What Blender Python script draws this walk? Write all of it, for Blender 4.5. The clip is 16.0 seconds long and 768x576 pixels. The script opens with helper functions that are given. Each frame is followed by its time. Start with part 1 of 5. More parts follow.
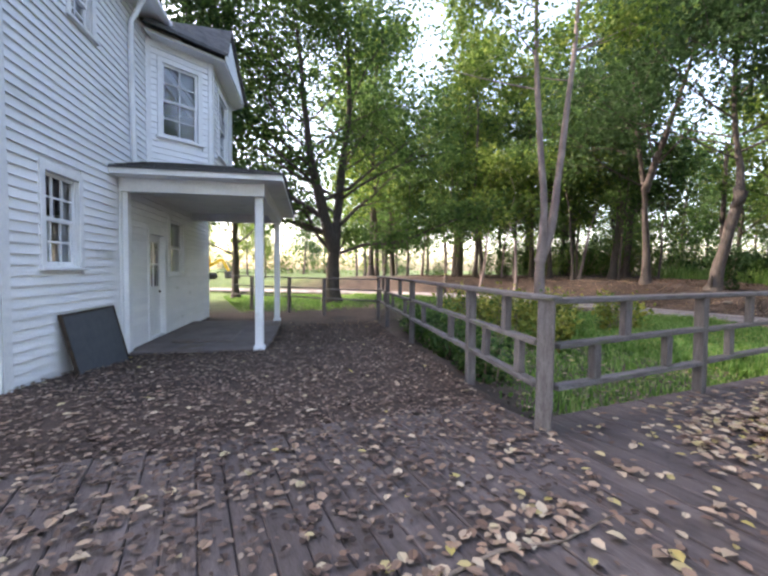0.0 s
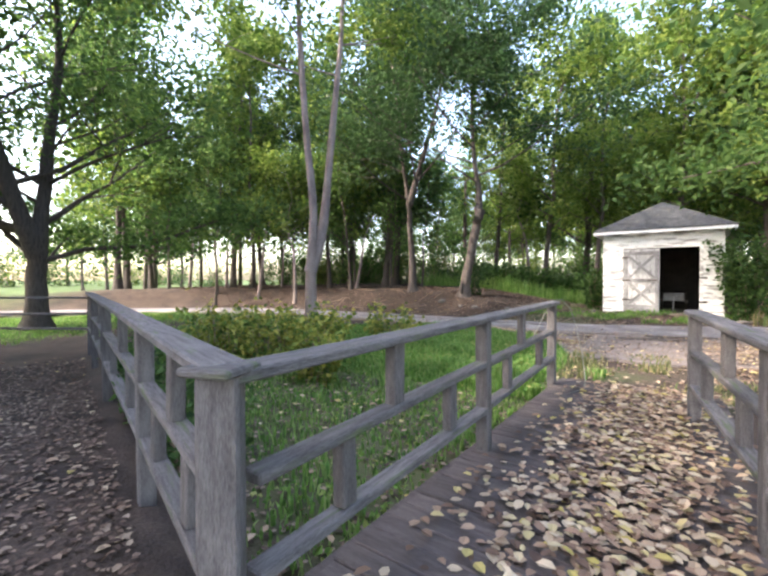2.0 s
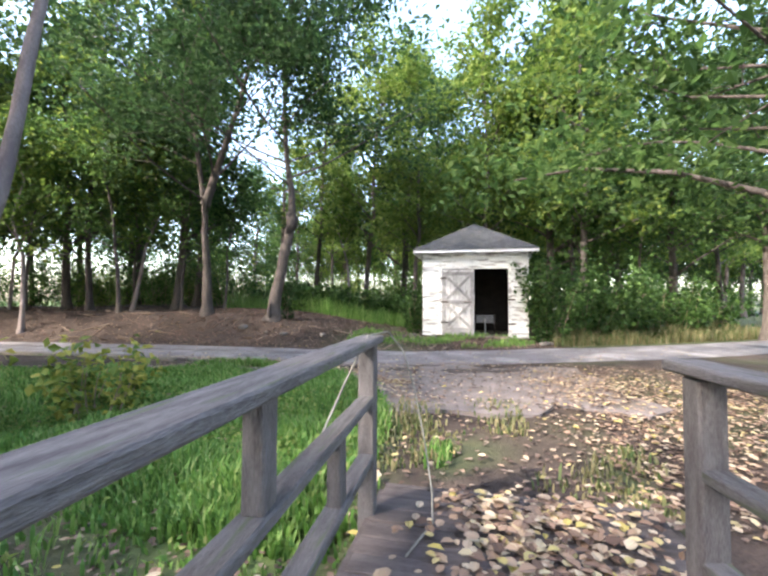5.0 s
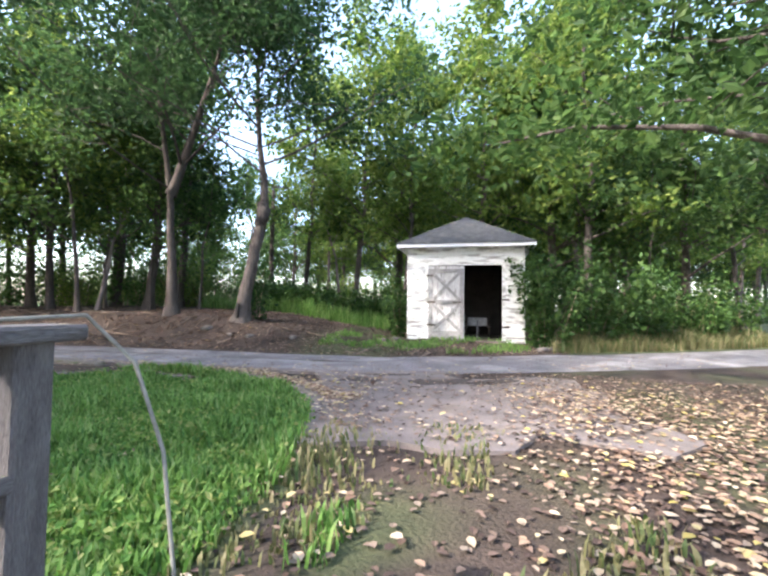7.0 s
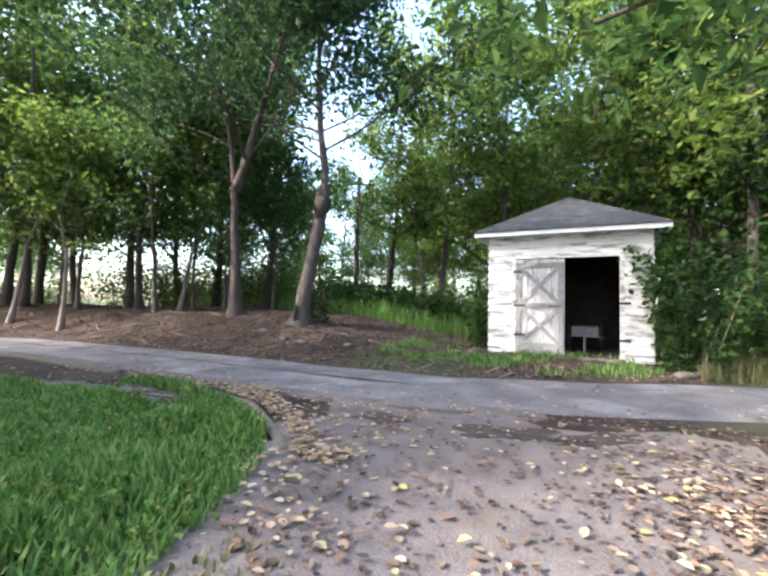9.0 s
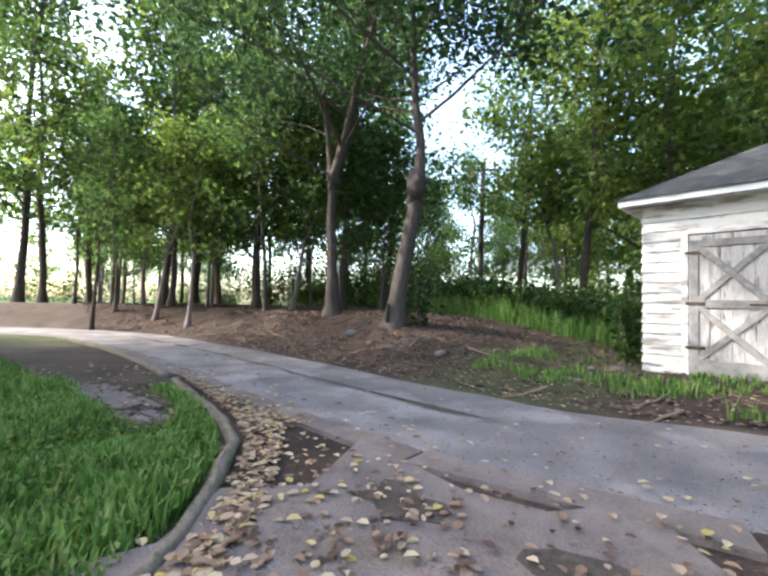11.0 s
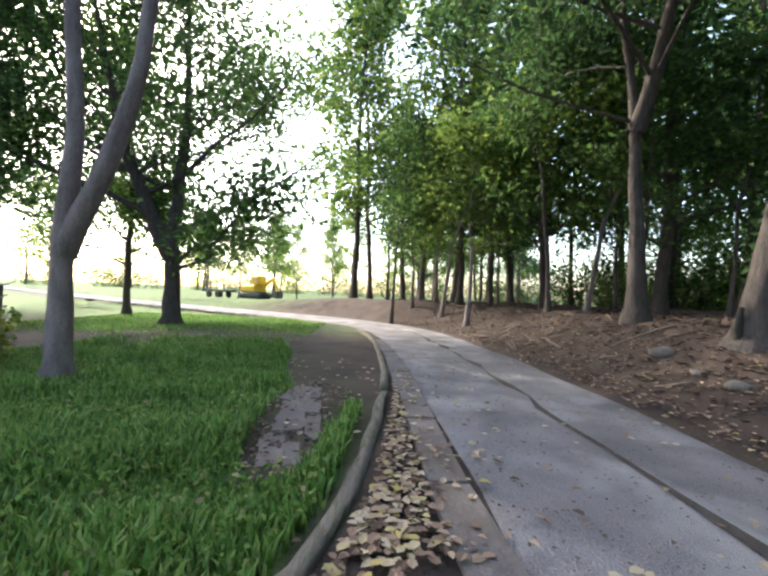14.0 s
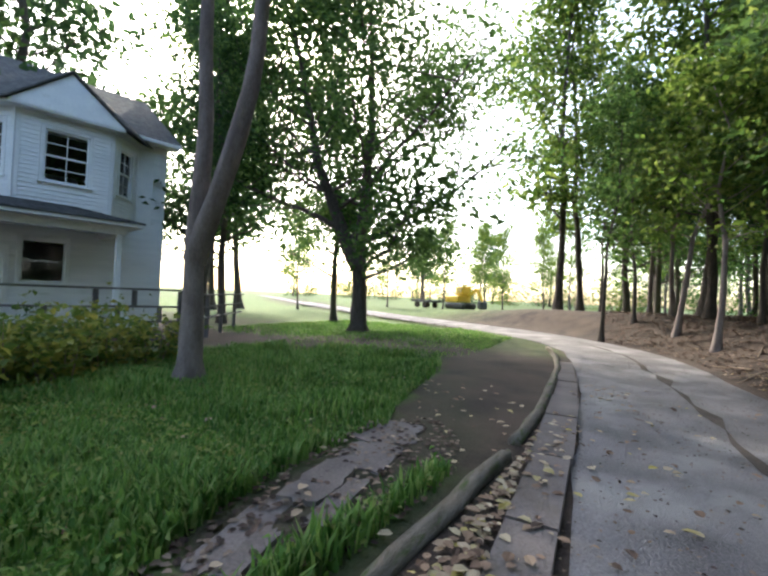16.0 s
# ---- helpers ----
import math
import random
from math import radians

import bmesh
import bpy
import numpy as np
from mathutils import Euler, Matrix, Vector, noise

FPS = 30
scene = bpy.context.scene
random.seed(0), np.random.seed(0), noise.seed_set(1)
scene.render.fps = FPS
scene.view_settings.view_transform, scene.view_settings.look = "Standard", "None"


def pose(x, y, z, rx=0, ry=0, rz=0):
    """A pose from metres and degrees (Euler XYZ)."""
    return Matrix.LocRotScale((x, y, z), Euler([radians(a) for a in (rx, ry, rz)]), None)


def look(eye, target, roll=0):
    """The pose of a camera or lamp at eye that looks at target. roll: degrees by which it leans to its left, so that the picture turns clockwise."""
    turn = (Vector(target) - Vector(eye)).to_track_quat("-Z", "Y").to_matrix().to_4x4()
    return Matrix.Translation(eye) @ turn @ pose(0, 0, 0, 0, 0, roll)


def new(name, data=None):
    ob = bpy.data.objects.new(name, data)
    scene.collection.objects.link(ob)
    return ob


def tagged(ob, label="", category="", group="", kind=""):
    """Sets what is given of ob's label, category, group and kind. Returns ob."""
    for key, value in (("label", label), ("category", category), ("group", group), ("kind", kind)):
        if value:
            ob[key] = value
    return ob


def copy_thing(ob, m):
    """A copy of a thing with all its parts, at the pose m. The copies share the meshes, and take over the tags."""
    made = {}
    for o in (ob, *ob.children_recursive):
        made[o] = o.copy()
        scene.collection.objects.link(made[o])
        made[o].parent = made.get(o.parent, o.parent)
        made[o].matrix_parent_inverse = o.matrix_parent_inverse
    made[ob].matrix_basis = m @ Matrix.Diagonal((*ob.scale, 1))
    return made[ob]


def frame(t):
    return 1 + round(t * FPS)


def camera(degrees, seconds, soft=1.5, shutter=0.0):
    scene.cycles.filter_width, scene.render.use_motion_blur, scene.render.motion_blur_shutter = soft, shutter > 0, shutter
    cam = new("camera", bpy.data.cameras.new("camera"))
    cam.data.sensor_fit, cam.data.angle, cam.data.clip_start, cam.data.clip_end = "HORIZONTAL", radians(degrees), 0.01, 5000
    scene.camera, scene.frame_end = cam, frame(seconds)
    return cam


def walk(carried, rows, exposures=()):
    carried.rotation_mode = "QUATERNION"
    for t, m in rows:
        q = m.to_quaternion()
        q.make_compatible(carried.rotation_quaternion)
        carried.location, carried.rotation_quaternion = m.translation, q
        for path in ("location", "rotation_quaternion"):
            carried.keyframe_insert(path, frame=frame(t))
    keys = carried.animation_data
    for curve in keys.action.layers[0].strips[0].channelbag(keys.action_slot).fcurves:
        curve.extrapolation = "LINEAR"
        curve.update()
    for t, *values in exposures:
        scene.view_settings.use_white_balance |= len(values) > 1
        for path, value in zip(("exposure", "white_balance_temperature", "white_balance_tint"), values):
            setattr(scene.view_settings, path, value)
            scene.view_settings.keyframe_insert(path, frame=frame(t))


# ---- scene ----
cam = camera(86.0, 16.0, soft=2.6)
PATH = [
    (0, (2.219, -2.345, 1.176), (0.408, -1.502, 1.087), 0.6),
    (0.5, (1.797, -1.911, 1.229), (0.187, -0.727, 1.134), 0.1),
    (1, (1.542, -1.509, 1.225), (0.059, -0.17, 1.141), 0.1),
    (1.5, (1.288, -1.147, 1.198), (-0.138, 0.253, 1.11), 0.4),
    (2, (1.09, -0.677, 1.24), (-0.097, 0.932, 1.199), -0.1),
    (2.5, (0.926, -0.165, 1.208), (-0.024, 1.595, 1.202), -0.4),
    (3, (0.728, 0.253, 1.179), (-0.194, 2.028, 1.137), -0.2),
    (3.5, (0.572, 0.804, 1.228), (-0.146, 2.67, 1.209), -0.3),
    (4, (0.476, 1.297, 1.209), (-0.158, 3.194, 1.215), -0.1),
    (4.5, (0.355, 1.756, 1.198), (-0.107, 3.702, 1.244), -0.1),
    (6.8, (0.811, 3.488, 1.024), (0.394, 5.439, 1.131), 0.7),
    (7.5, (0.942, 4.157, 1.058), (0.200, 6.010, 1.093), 0.7),
    (8, (1.075, 4.683, 1.072), (0.221, 6.490, 1.159), 0.9),
    (10.5, (0.85, 7.62, 1.042), (-0.386, 9.191, 1.103), 1.5),
    (11, (0.736, 8.012, 1.059), (-0.727, 9.374, 1.141), 1.5),
    (11.5, (0.525, 8.368, 1.048), (-1.168, 9.432, 1.093), 1.7),
    (12, (0.316, 8.702, 1.099), (-1.445, 9.65, 1.134), 1.7),
    (12.5, (0.068, 9.011, 1.129), (-1.798, 9.73, 1.14), 1.8),
    (13, (-0.234, 9.272, 1.122), (-2.179, 9.738, 1.128), 2.0),
    (13.5, (-0.534, 9.526, 1.117), (-2.503, 9.878, 1.136), 2.2),
    (14, (-0.808, 9.713, 1.085), (-2.807, 9.762, 1.111), 2.3),
    (14.5, (-1.211, 9.931, 1.105), (-3.21, 9.893, 1.126), 2.2),
    (15, (-1.548, 10.171, 1.063), (-3.526, 9.874, 1.091), 2.3),
    (15.5, (-1.993, 10.333, 1.052), (-3.876, 9.66, 1.039), 2.4),
    (16, (-2.434, 10.495, 1.059), (-4.197, 9.553, 1.097), 2.4),
]
walk(cam, [(t, look(eye, aim, roll)) for t, eye, aim, roll in PATH],
     exposures=[(0, 2.95, 7400, 19), (1.5, 3.08, 7200, 14), (4, 3.05, 6900, 12), (8, 2.98, 6400, 12), (11, 2.87, 6600, 10), (13.5, 2.7, 6700, 9), (16, 2.3, 6700, 6)])

# ---- world, sun and exposure ----
SUN_DIR = Vector((-0.56, -0.60, 0.60)).normalized()      # towards the sun
wd = bpy.data.worlds.new("sky_world")
scene.world = wd
wd.use_nodes = True
wn, wl = wd.node_tree.nodes, wd.node_tree.links
sky = wn.new("ShaderNodeTexSky")
sky.sky_type, sky.sun_disc = "NISHITA", False
sky.sun_elevation = math.asin(SUN_DIR.z)
sky.sun_rotation = math.atan2(SUN_DIR.x, SUN_DIR.y)
sky.dust_density, sky.air_density, sky.ozone_density = 2.5, 1.0, 0.8
wl.new(sky.outputs[0], wn["Background"].inputs[0])
wn["Background"].inputs[1].default_value = 0.15
sun = new("sun", bpy.data.lights.new("sun", "SUN"))
sun.data.energy, sun.data.angle, sun.data.color = 1.5, radians(0.8), (1.0, 0.94, 0.84)
sun.matrix_world = look((0, 0, 40), Vector((0, 0, 40)) - SUN_DIR)


# ---- materials ----
def mat(name, c1, c2, scale=8.0, rough=0.85, bump=0.2, fine=60.0, metal=0.0, stretch=(1, 1, 1), c3=None, wear=0.5, island=0.0, rand=0.0):
    """A surface of two colours mixed by coarse and fine noise, with c3 as blotches of wear."""
    m = bpy.data.materials.new(name)
    m.use_nodes = True
    n, l = m.node_tree.nodes, m.node_tree.links
    b = n["Principled BSDF"]
    b.inputs["Roughness"].default_value, b.inputs["Metallic"].default_value = rough, metal
    b.inputs["Specular IOR Level"].default_value = 0.25
    tc, mp = n.new("ShaderNodeTexCoord"), n.new("ShaderNodeMapping")
    mp.inputs["Scale"].default_value = stretch
    l.new(tc.outputs["Object"], mp.inputs[0])
    src = mp.outputs[0]
    if rand:
        oi, ad = n.new("ShaderNodeObjectInfo"), n.new("ShaderNodeVectorMath")
        sc = n.new("ShaderNodeVectorMath")
        sc.operation, sc.inputs[1].default_value = "MULTIPLY", (37, 53, 71)
        l.new(oi.outputs["Random"], sc.inputs[0])
        l.new(mp.outputs[0], ad.inputs[0])
        l.new(sc.outputs[0], ad.inputs[1])
        src = ad.outputs[0]
    big, small = n.new("ShaderNodeTexNoise"), n.new("ShaderNodeTexNoise")
    big.inputs["Scale"].default_value, big.inputs["Detail"].default_value = scale, 5
    small.inputs["Scale"].default_value, small.inputs["Detail"].default_value = fine, 4
    l.new(src, big.inputs[0])
    l.new(src, small.inputs[0])
    mx = n.new("ShaderNodeMix")
    mx.data_type = "RGBA"
    mx.inputs[6].default_value, mx.inputs[7].default_value = (*c1, 1), (*c2, 1)
    ma = n.new("ShaderNodeMath")
    ma.operation = "ADD"
    m1, m2 = n.new("ShaderNodeMath"), n.new("ShaderNodeMath")
    m1.operation = m2.operation = "MULTIPLY_ADD"
    m1.inputs[1].default_value, m1.inputs[2].default_value = 1.6, -0.55
    m2.inputs[1].default_value, m2.inputs[2].default_value = 1.2, -0.35
    l.new(big.outputs[0], m1.inputs[0])
    l.new(small.outputs[0], m2.inputs[0])
    l.new(m1.outputs[0], ma.inputs[0])
    l.new(m2.outputs[0], ma.inputs[1])
    ma.use_clamp = True
    l.new(ma.outputs[0], mx.inputs[0])
    out = mx.outputs[2]
    if c3:
        w, rp, m3 = n.new("ShaderNodeTexNoise"), n.new("ShaderNodeValToRGB"), n.new("ShaderNodeMix")
        w.inputs["Scale"].default_value, w.inputs["Detail"].default_value = scale * 0.7, 7
        l.new(src, w.inputs[0])
        rp.color_ramp.elements[0].position, rp.color_ramp.elements[1].position = 1.0 - wear - 0.05, 1.0 - wear + 0.08
        l.new(w.outputs[0], rp.inputs[0])
        m3.data_type = "RGBA"
        l.new(rp.outputs[0], m3.inputs[0])
        l.new(out, m3.inputs[6])
        m3.inputs[7].default_value = (*c3, 1)
        out = m3.outputs[2]
    if island or rand:
        hs = n.new("ShaderNodeHueSaturation")
        gi = n.new("ShaderNodeNewGeometry") if island else n.new("ShaderNodeObjectInfo")
        mm = n.new("ShaderNodeMath")
        mm.operation = "MULTIPLY_ADD"
        mm.inputs[1].default_value, mm.inputs[2].default_value = 2 * (island or rand), 1 - (island or rand)
        l.new(gi.outputs["Random Per Island" if island else "Random"], mm.inputs[0])
        l.new(mm.outputs[0], hs.inputs["Value"])
        l.new(out, hs.inputs["Color"])
        out = hs.outputs[0]
    l.new(out, b.inputs["Base Color"])
    if bump:
        bp = n.new("ShaderNodeBump")
        bp.inputs["Strength"].default_value, bp.inputs["Distance"].default_value = bump, 0.02
        l.new(ma.outputs[0], bp.inputs["Height"])
        l.new(bp.outputs[0], b.inputs["Normal"])
    return m


def leaf_mat(name, cols, through_amount=0.45, rough=0.6):
    """Leaves: the colour differs from leaf to leaf; light passes through in part."""
    m = bpy.data.materials.new(name)
    m.use_nodes = True
    n, l = m.node_tree.nodes, m.node_tree.links
    b, outp = n["Principled BSDF"], n["Material Output"]
    gi, rp = n.new("ShaderNodeNewGeometry"), n.new("ShaderNodeValToRGB")
    while len(rp.color_ramp.elements) < len(cols):
        rp.color_ramp.elements.new(0.5)
    for i, c in enumerate(cols):
        rp.color_ramp.elements[i].position = i / (len(cols) - 1)
        rp.color_ramp.elements[i].color = (*c, 1)
    l.new(gi.outputs["Random Per Island"], rp.inputs[0])
    l.new(rp.outputs[0], b.inputs["Base Color"])
    b.inputs["Roughness"].default_value = rough
    b.inputs["Specular IOR Level"].default_value = 0.3
    if through_amount:
        tr, ms = n.new("ShaderNodeBsdfTranslucent"), n.new("ShaderNodeMixShader")
        l.new(rp.outputs[0], tr.inputs[0])
        ms.inputs[0].default_value = through_amount
        l.new(b.outputs[0], ms.inputs[1])
        l.new(tr.outputs[0], ms.inputs[2])
        l.new(ms.outputs[0], outp.inputs[0])
    return m


M_RAIL = mat("weathered_grey_wood", (0.07, 0.062, 0.064), (0.175, 0.16, 0.163), 5, 0.9, 0.5, 40, stretch=(6, 6, 1.2), rand=0.12)
M_RAILTOP = mat("weathered_rail_wood", (0.065, 0.058, 0.06), (0.20, 0.186, 0.19), 5, 0.9, 0.5, 40, stretch=(1, 9, 6), c3=(0.10, 0.12, 0.07), wear=0.38, rand=0.12)
M_DECK = mat("dark_damp_deck_wood", (0.055, 0.043, 0.042), (0.14, 0.115, 0.11), 3, 0.75, 0.4, 30, stretch=(1, 8, 4), rand=0.2)
M_WHITE = mat("white_painted_wood", (0.66, 0.68, 0.72), (0.82, 0.83, 0.85), 2.5, 0.6, 0.08, 30, c3=(0.5, 0.5, 0.5), wear=0.3)
M_SIDING = mat("white_siding", (0.70, 0.72, 0.76), (0.82, 0.83, 0.86), 1.5, 0.55, 0.05, 25, stretch=(1, 1, 3), c3=(0.55, 0.57, 0.58), wear=0.3, rand=0.04)
M_PEEL = mat("peeling_white_paint", (0.60, 0.60, 0.58), (0.80, 0.80, 0.79), 3, 0.8, 0.35, 50, stretch=(1, 3, 4), c3=(0.30, 0.285, 0.27), wear=0.46, rand=0.06)
M_DOORWOOD = mat("worn_grey_door_boards", (0.30, 0.29, 0.29), (0.62, 0.61, 0.61), 4, 0.85, 0.4, 40, stretch=(5, 5, 1), c3=(0.16, 0.15, 0.14), wear=0.40, rand=0.1)
M_BRACE = mat("bare_grey_brace_wood", (0.15, 0.145, 0.145), (0.33, 0.32, 0.32), 5, 0.9, 0.4, 50, stretch=(2, 6, 2), rand=0.08)
M_SHINGLE = mat("dark_asphalt_shingle", (0.045, 0.047, 0.05), (0.12, 0.12, 0.125), 6, 0.95, 0.6, 120, c3=(0.14, 0.13, 0.11), wear=0.36, rand=0.15)
# near black puts the shade of enclosed insides into the colour
M_DARK = mat("dark_inside_shade", (0.02, 0.018, 0.017), (0.05, 0.043, 0.04), 4, 0.9, 0.2)
M_IRON = mat("rusty_iron", (0.03, 0.028, 0.027), (0.09, 0.065, 0.05), 12, 0.7, 0.2, metal=0.5)
M_ROAD = mat("worn_asphalt_gravel", (0.125, 0.116, 0.122), (0.29, 0.268, 0.278), 1.4, 0.95, 1.0, 70, c3=(0.33, 0.31, 0.315), wear=0.42)
M_CONC = mat("old_concrete", (0.12, 0.10, 0.098), (0.23, 0.195, 0.185), 2.5, 0.95, 0.5, 60, c3=(0.15, 0.12, 0.10), wear=0.4, rand=0.08)
M_STAIN = mat("damp_dirt", (0.05, 0.042, 0.037), (0.11, 0.09, 0.08), 6, 0.95, 0.5, 60)
M_LOG = mat("mossy_log_bark", (0.13, 0.11, 0.085), (0.28, 0.24, 0.20), 6, 0.95, 0.7, 40, stretch=(1, 5, 5), c3=(0.10, 0.13, 0.05), wear=0.40)
M_BARK = mat("grey_brown_bark", (0.046, 0.038, 0.035), (0.125, 0.105, 0.096), 5, 0.95, 0.9, 30, stretch=(4, 4, 0.8), rand=0.25)
M_PALEBARK = mat("pale_smooth_bark", (0.13, 0.105, 0.10), (0.27, 0.22, 0.21), 3, 0.9, 0.5, 25, stretch=(2, 2, 0.8), c3=(0.14, 0.11, 0.11), wear=0.42, rand=0.1)
M_YELLOW = mat("yellow_machine_paint", (0.75, 0.42, 0.03), (0.85, 0.52, 0.06), 2, 0.5, 0.05)
M_MACHDARK = mat("dark_machine_steel", (0.05, 0.05, 0.05), (0.12, 0.11, 0.10), 4, 0.7, 0.1)
M_PANEL = mat("dark_grey_panel", (0.055, 0.065, 0.08), (0.085, 0.095, 0.11), 8, 0.6, 0.1)
M_ROPE = mat("grey_hose", (0.13, 0.125, 0.11), (0.26, 0.25, 0.22), 20, 0.7, 0.1)
M_STONE = mat("rough_stone", (0.09, 0.08, 0.072), (0.19, 0.17, 0.155), 5, 0.95, 0.6, 40)
M_TWIG = mat("dry_twig", (0.14, 0.10, 0.075), (0.30, 0.23, 0.18), 10, 0.9, 0.3)
M_GLASS = bpy.data.materials.new("dark_window_glass")
M_GLASS.use_nodes = True
gb = M_GLASS.node_tree.nodes["Principled BSDF"]
gb.inputs["Base Color"].default_value = (0.9, 0.95, 1, 1)
gb.inputs["Roughness"].default_value, gb.inputs["Transmission Weight"].default_value, gb.inputs["IOR"].default_value = 0.03, 1.0, 1.45
L_TREE = leaf_mat("tree_leaves", [(0.036, 0.078, 0.022), (0.06, 0.12, 0.032), (0.085, 0.155, 0.042), (0.12, 0.19, 0.055)], 0.62)
L_DARK = leaf_mat("dark_tree_leaves", [(0.03, 0.066, 0.024), (0.045, 0.095, 0.034), (0.07, 0.125, 0.045)], 0.6)
# lighter yellow-green leaves; a sunlit look is put into their colour
L_LIGHT = leaf_mat("light_sunlit_look_leaves", [(0.05, 0.10, 0.02), (0.10, 0.17, 0.03), (0.15, 0.22, 0.045), (0.20, 0.25, 0.06)], 0.6)
L_SHRUB = leaf_mat("yellowing_shrub_leaves", [(0.05, 0.10, 0.02), (0.13, 0.19, 0.035), (0.24, 0.26, 0.05), (0.33, 0.30, 0.07)], 0.4)
L_BUSH = leaf_mat("bush_leaves", [(0.02, 0.055, 0.015), (0.05, 0.11, 0.025), (0.09, 0.16, 0.04)], 0.4)
L_GRASS = leaf_mat("grass_blades", [(0.055, 0.13, 0.028), (0.10, 0.22, 0.045), (0.16, 0.29, 0.065), (0.25, 0.33, 0.12)], 0.45)
L_WEED = leaf_mat("weed_leaves", [(0.055, 0.13, 0.028), (0.10, 0.22, 0.045), (0.16, 0.28, 0.06), (0.25, 0.32, 0.09), (0.30, 0.31, 0.12)], 0.45)
L_DRYGRASS = leaf_mat("dry_grass_blades", [(0.06, 0.10, 0.03), (0.16, 0.16, 0.07), (0.26, 0.22, 0.12)], 0.3)
L_FALL = leaf_mat("fallen_leaf_litter", [(0.08, 0.05, 0.04), (0.17, 0.105, 0.075), (0.27, 0.175, 0.125), (0.34, 0.235, 0.165), (0.43, 0.325, 0.23), (0.50, 0.41, 0.30), (0.42, 0.34, 0.10)], 0.15, 0.7)
L_BROWN = leaf_mat("brown_leaf_litter", [(0.035, 0.024, 0.021), (0.075, 0.049, 0.041), (0.125, 0.083, 0.066), (0.20, 0.14, 0.11), (0.28, 0.22, 0.17)], 0.1, 0.8)


# ---- small mesh tools ----
def link(name, bm, material, parent=None, label="", at=None, smooth=False):
    me = bpy.data.meshes.new(name)
    bm.to_mesh(me)
    bm.free()
    me.materials.append(material)
    if smooth:
        me.polygons.foreach_set("use_smooth", [True] * len(me.polygons))
    ob = new(name, me)
    if parent:
        ob.parent = parent
    if at is not None:
        ob.matrix_basis = at
    if label:
        ob["label"] = label
    return ob


def part(name, bm, material, parent, label="", at=None, smooth=False):
    return link(name, bm, material, parent, label, at, smooth)


def raw(name, verts, faces, material, parent=None, smooth=False):
    me = bpy.data.meshes.new(name)
    me.from_pydata(verts, [], faces)
    me.materials.append(material)
    if smooth:
        me.polygons.foreach_set("use_smooth", [True] * len(me.polygons))
    ob = new(name, me)
    if parent:
        ob.parent = parent
    return ob


def add_box(bm, x0, x1, y0, y1, z0, z1, m=None, bevel=0.0):
    c = Matrix.Translation(((x0 + x1) / 2, (y0 + y1) / 2, (z0 + z1) / 2)) @ Matrix.Diagonal((x1 - x0, y1 - y0, z1 - z0, 1))
    r = bmesh.ops.create_cube(bm, size=1, matrix=(m @ c) if m else c)
    if bevel:
        es = list({e for v in r["verts"] for e in v.link_edges})
        bmesh.ops.bevel(bm, geom=es, offset=bevel, segments=1, affect="EDGES")
    return bm


def box(x0, x1, y0, y1, z0, z1, m=None, bevel=0.0):
    return add_box(bmesh.new(), x0, x1, y0, y1, z0, z1, m, bevel)


def beam(p, q, w, h, bevel=0.006):
    """A board from p to q, w wide across (level) and h high."""
    p, q = Vector(p), Vector(q)
    d = q - p
    x = d.normalized()
    up = Vector((0, 0, 1)) if abs(x.z) < 0.95 else Vector((0, 1, 0))
    y = up.cross(x).normalized()
    z = x.cross(y)
    m = Matrix((x, y, z)).transposed().to_4x4()
    m.translation = p
    return box(0, d.length, -w / 2, w / 2, -h / 2, h / 2, m, bevel)


def along(p, q):
    """The pose of a board's own axes: x runs from p to q."""
    p, q = Vector(p), Vector(q)
    x = (q - p).normalized()
    up = Vector((0, 0, 1)) if abs(x.z) < 0.95 else Vector((0, 1, 0))
    y = up.cross(x).normalized()
    m = Matrix((x, y, x.cross(y))).transposed().to_4x4()
    m.translation = p
    return m


def tube(V, F, pts, rad, seg=8, wob=0.0):
    """Adds a tapered limb along pts to the lists V and F."""
    base = len(V)
    pts = [Vector(p) for p in pts]
    ref = Vector((1, 0.13, 0.05))
    for i, p in enumerate(pts):
        d = (pts[min(i + 1, len(pts) - 1)] - pts[max(i - 1, 0)]).normalized()
        a = d.cross(ref).normalized()
        b = d.cross(a)
        for s in range(seg):
            t = 2 * math.pi * s / seg
            r = rad[i] * (1 + wob * noise.noise(p * 1.7 + Vector((s * 1.3, 0, 0))))
            V.append(p + a * (r * math.cos(t)) + b * (r * math.sin(t)))
    for i in range(len(pts) - 1):
        for s in range(seg):
            a, b = base + i * seg + s, base + i * seg + (s + 1) % seg
            F.append((a, b, b + seg, a + seg))
    F.append(tuple(base + (len(pts) - 1) * seg + s for s in range(seg)))


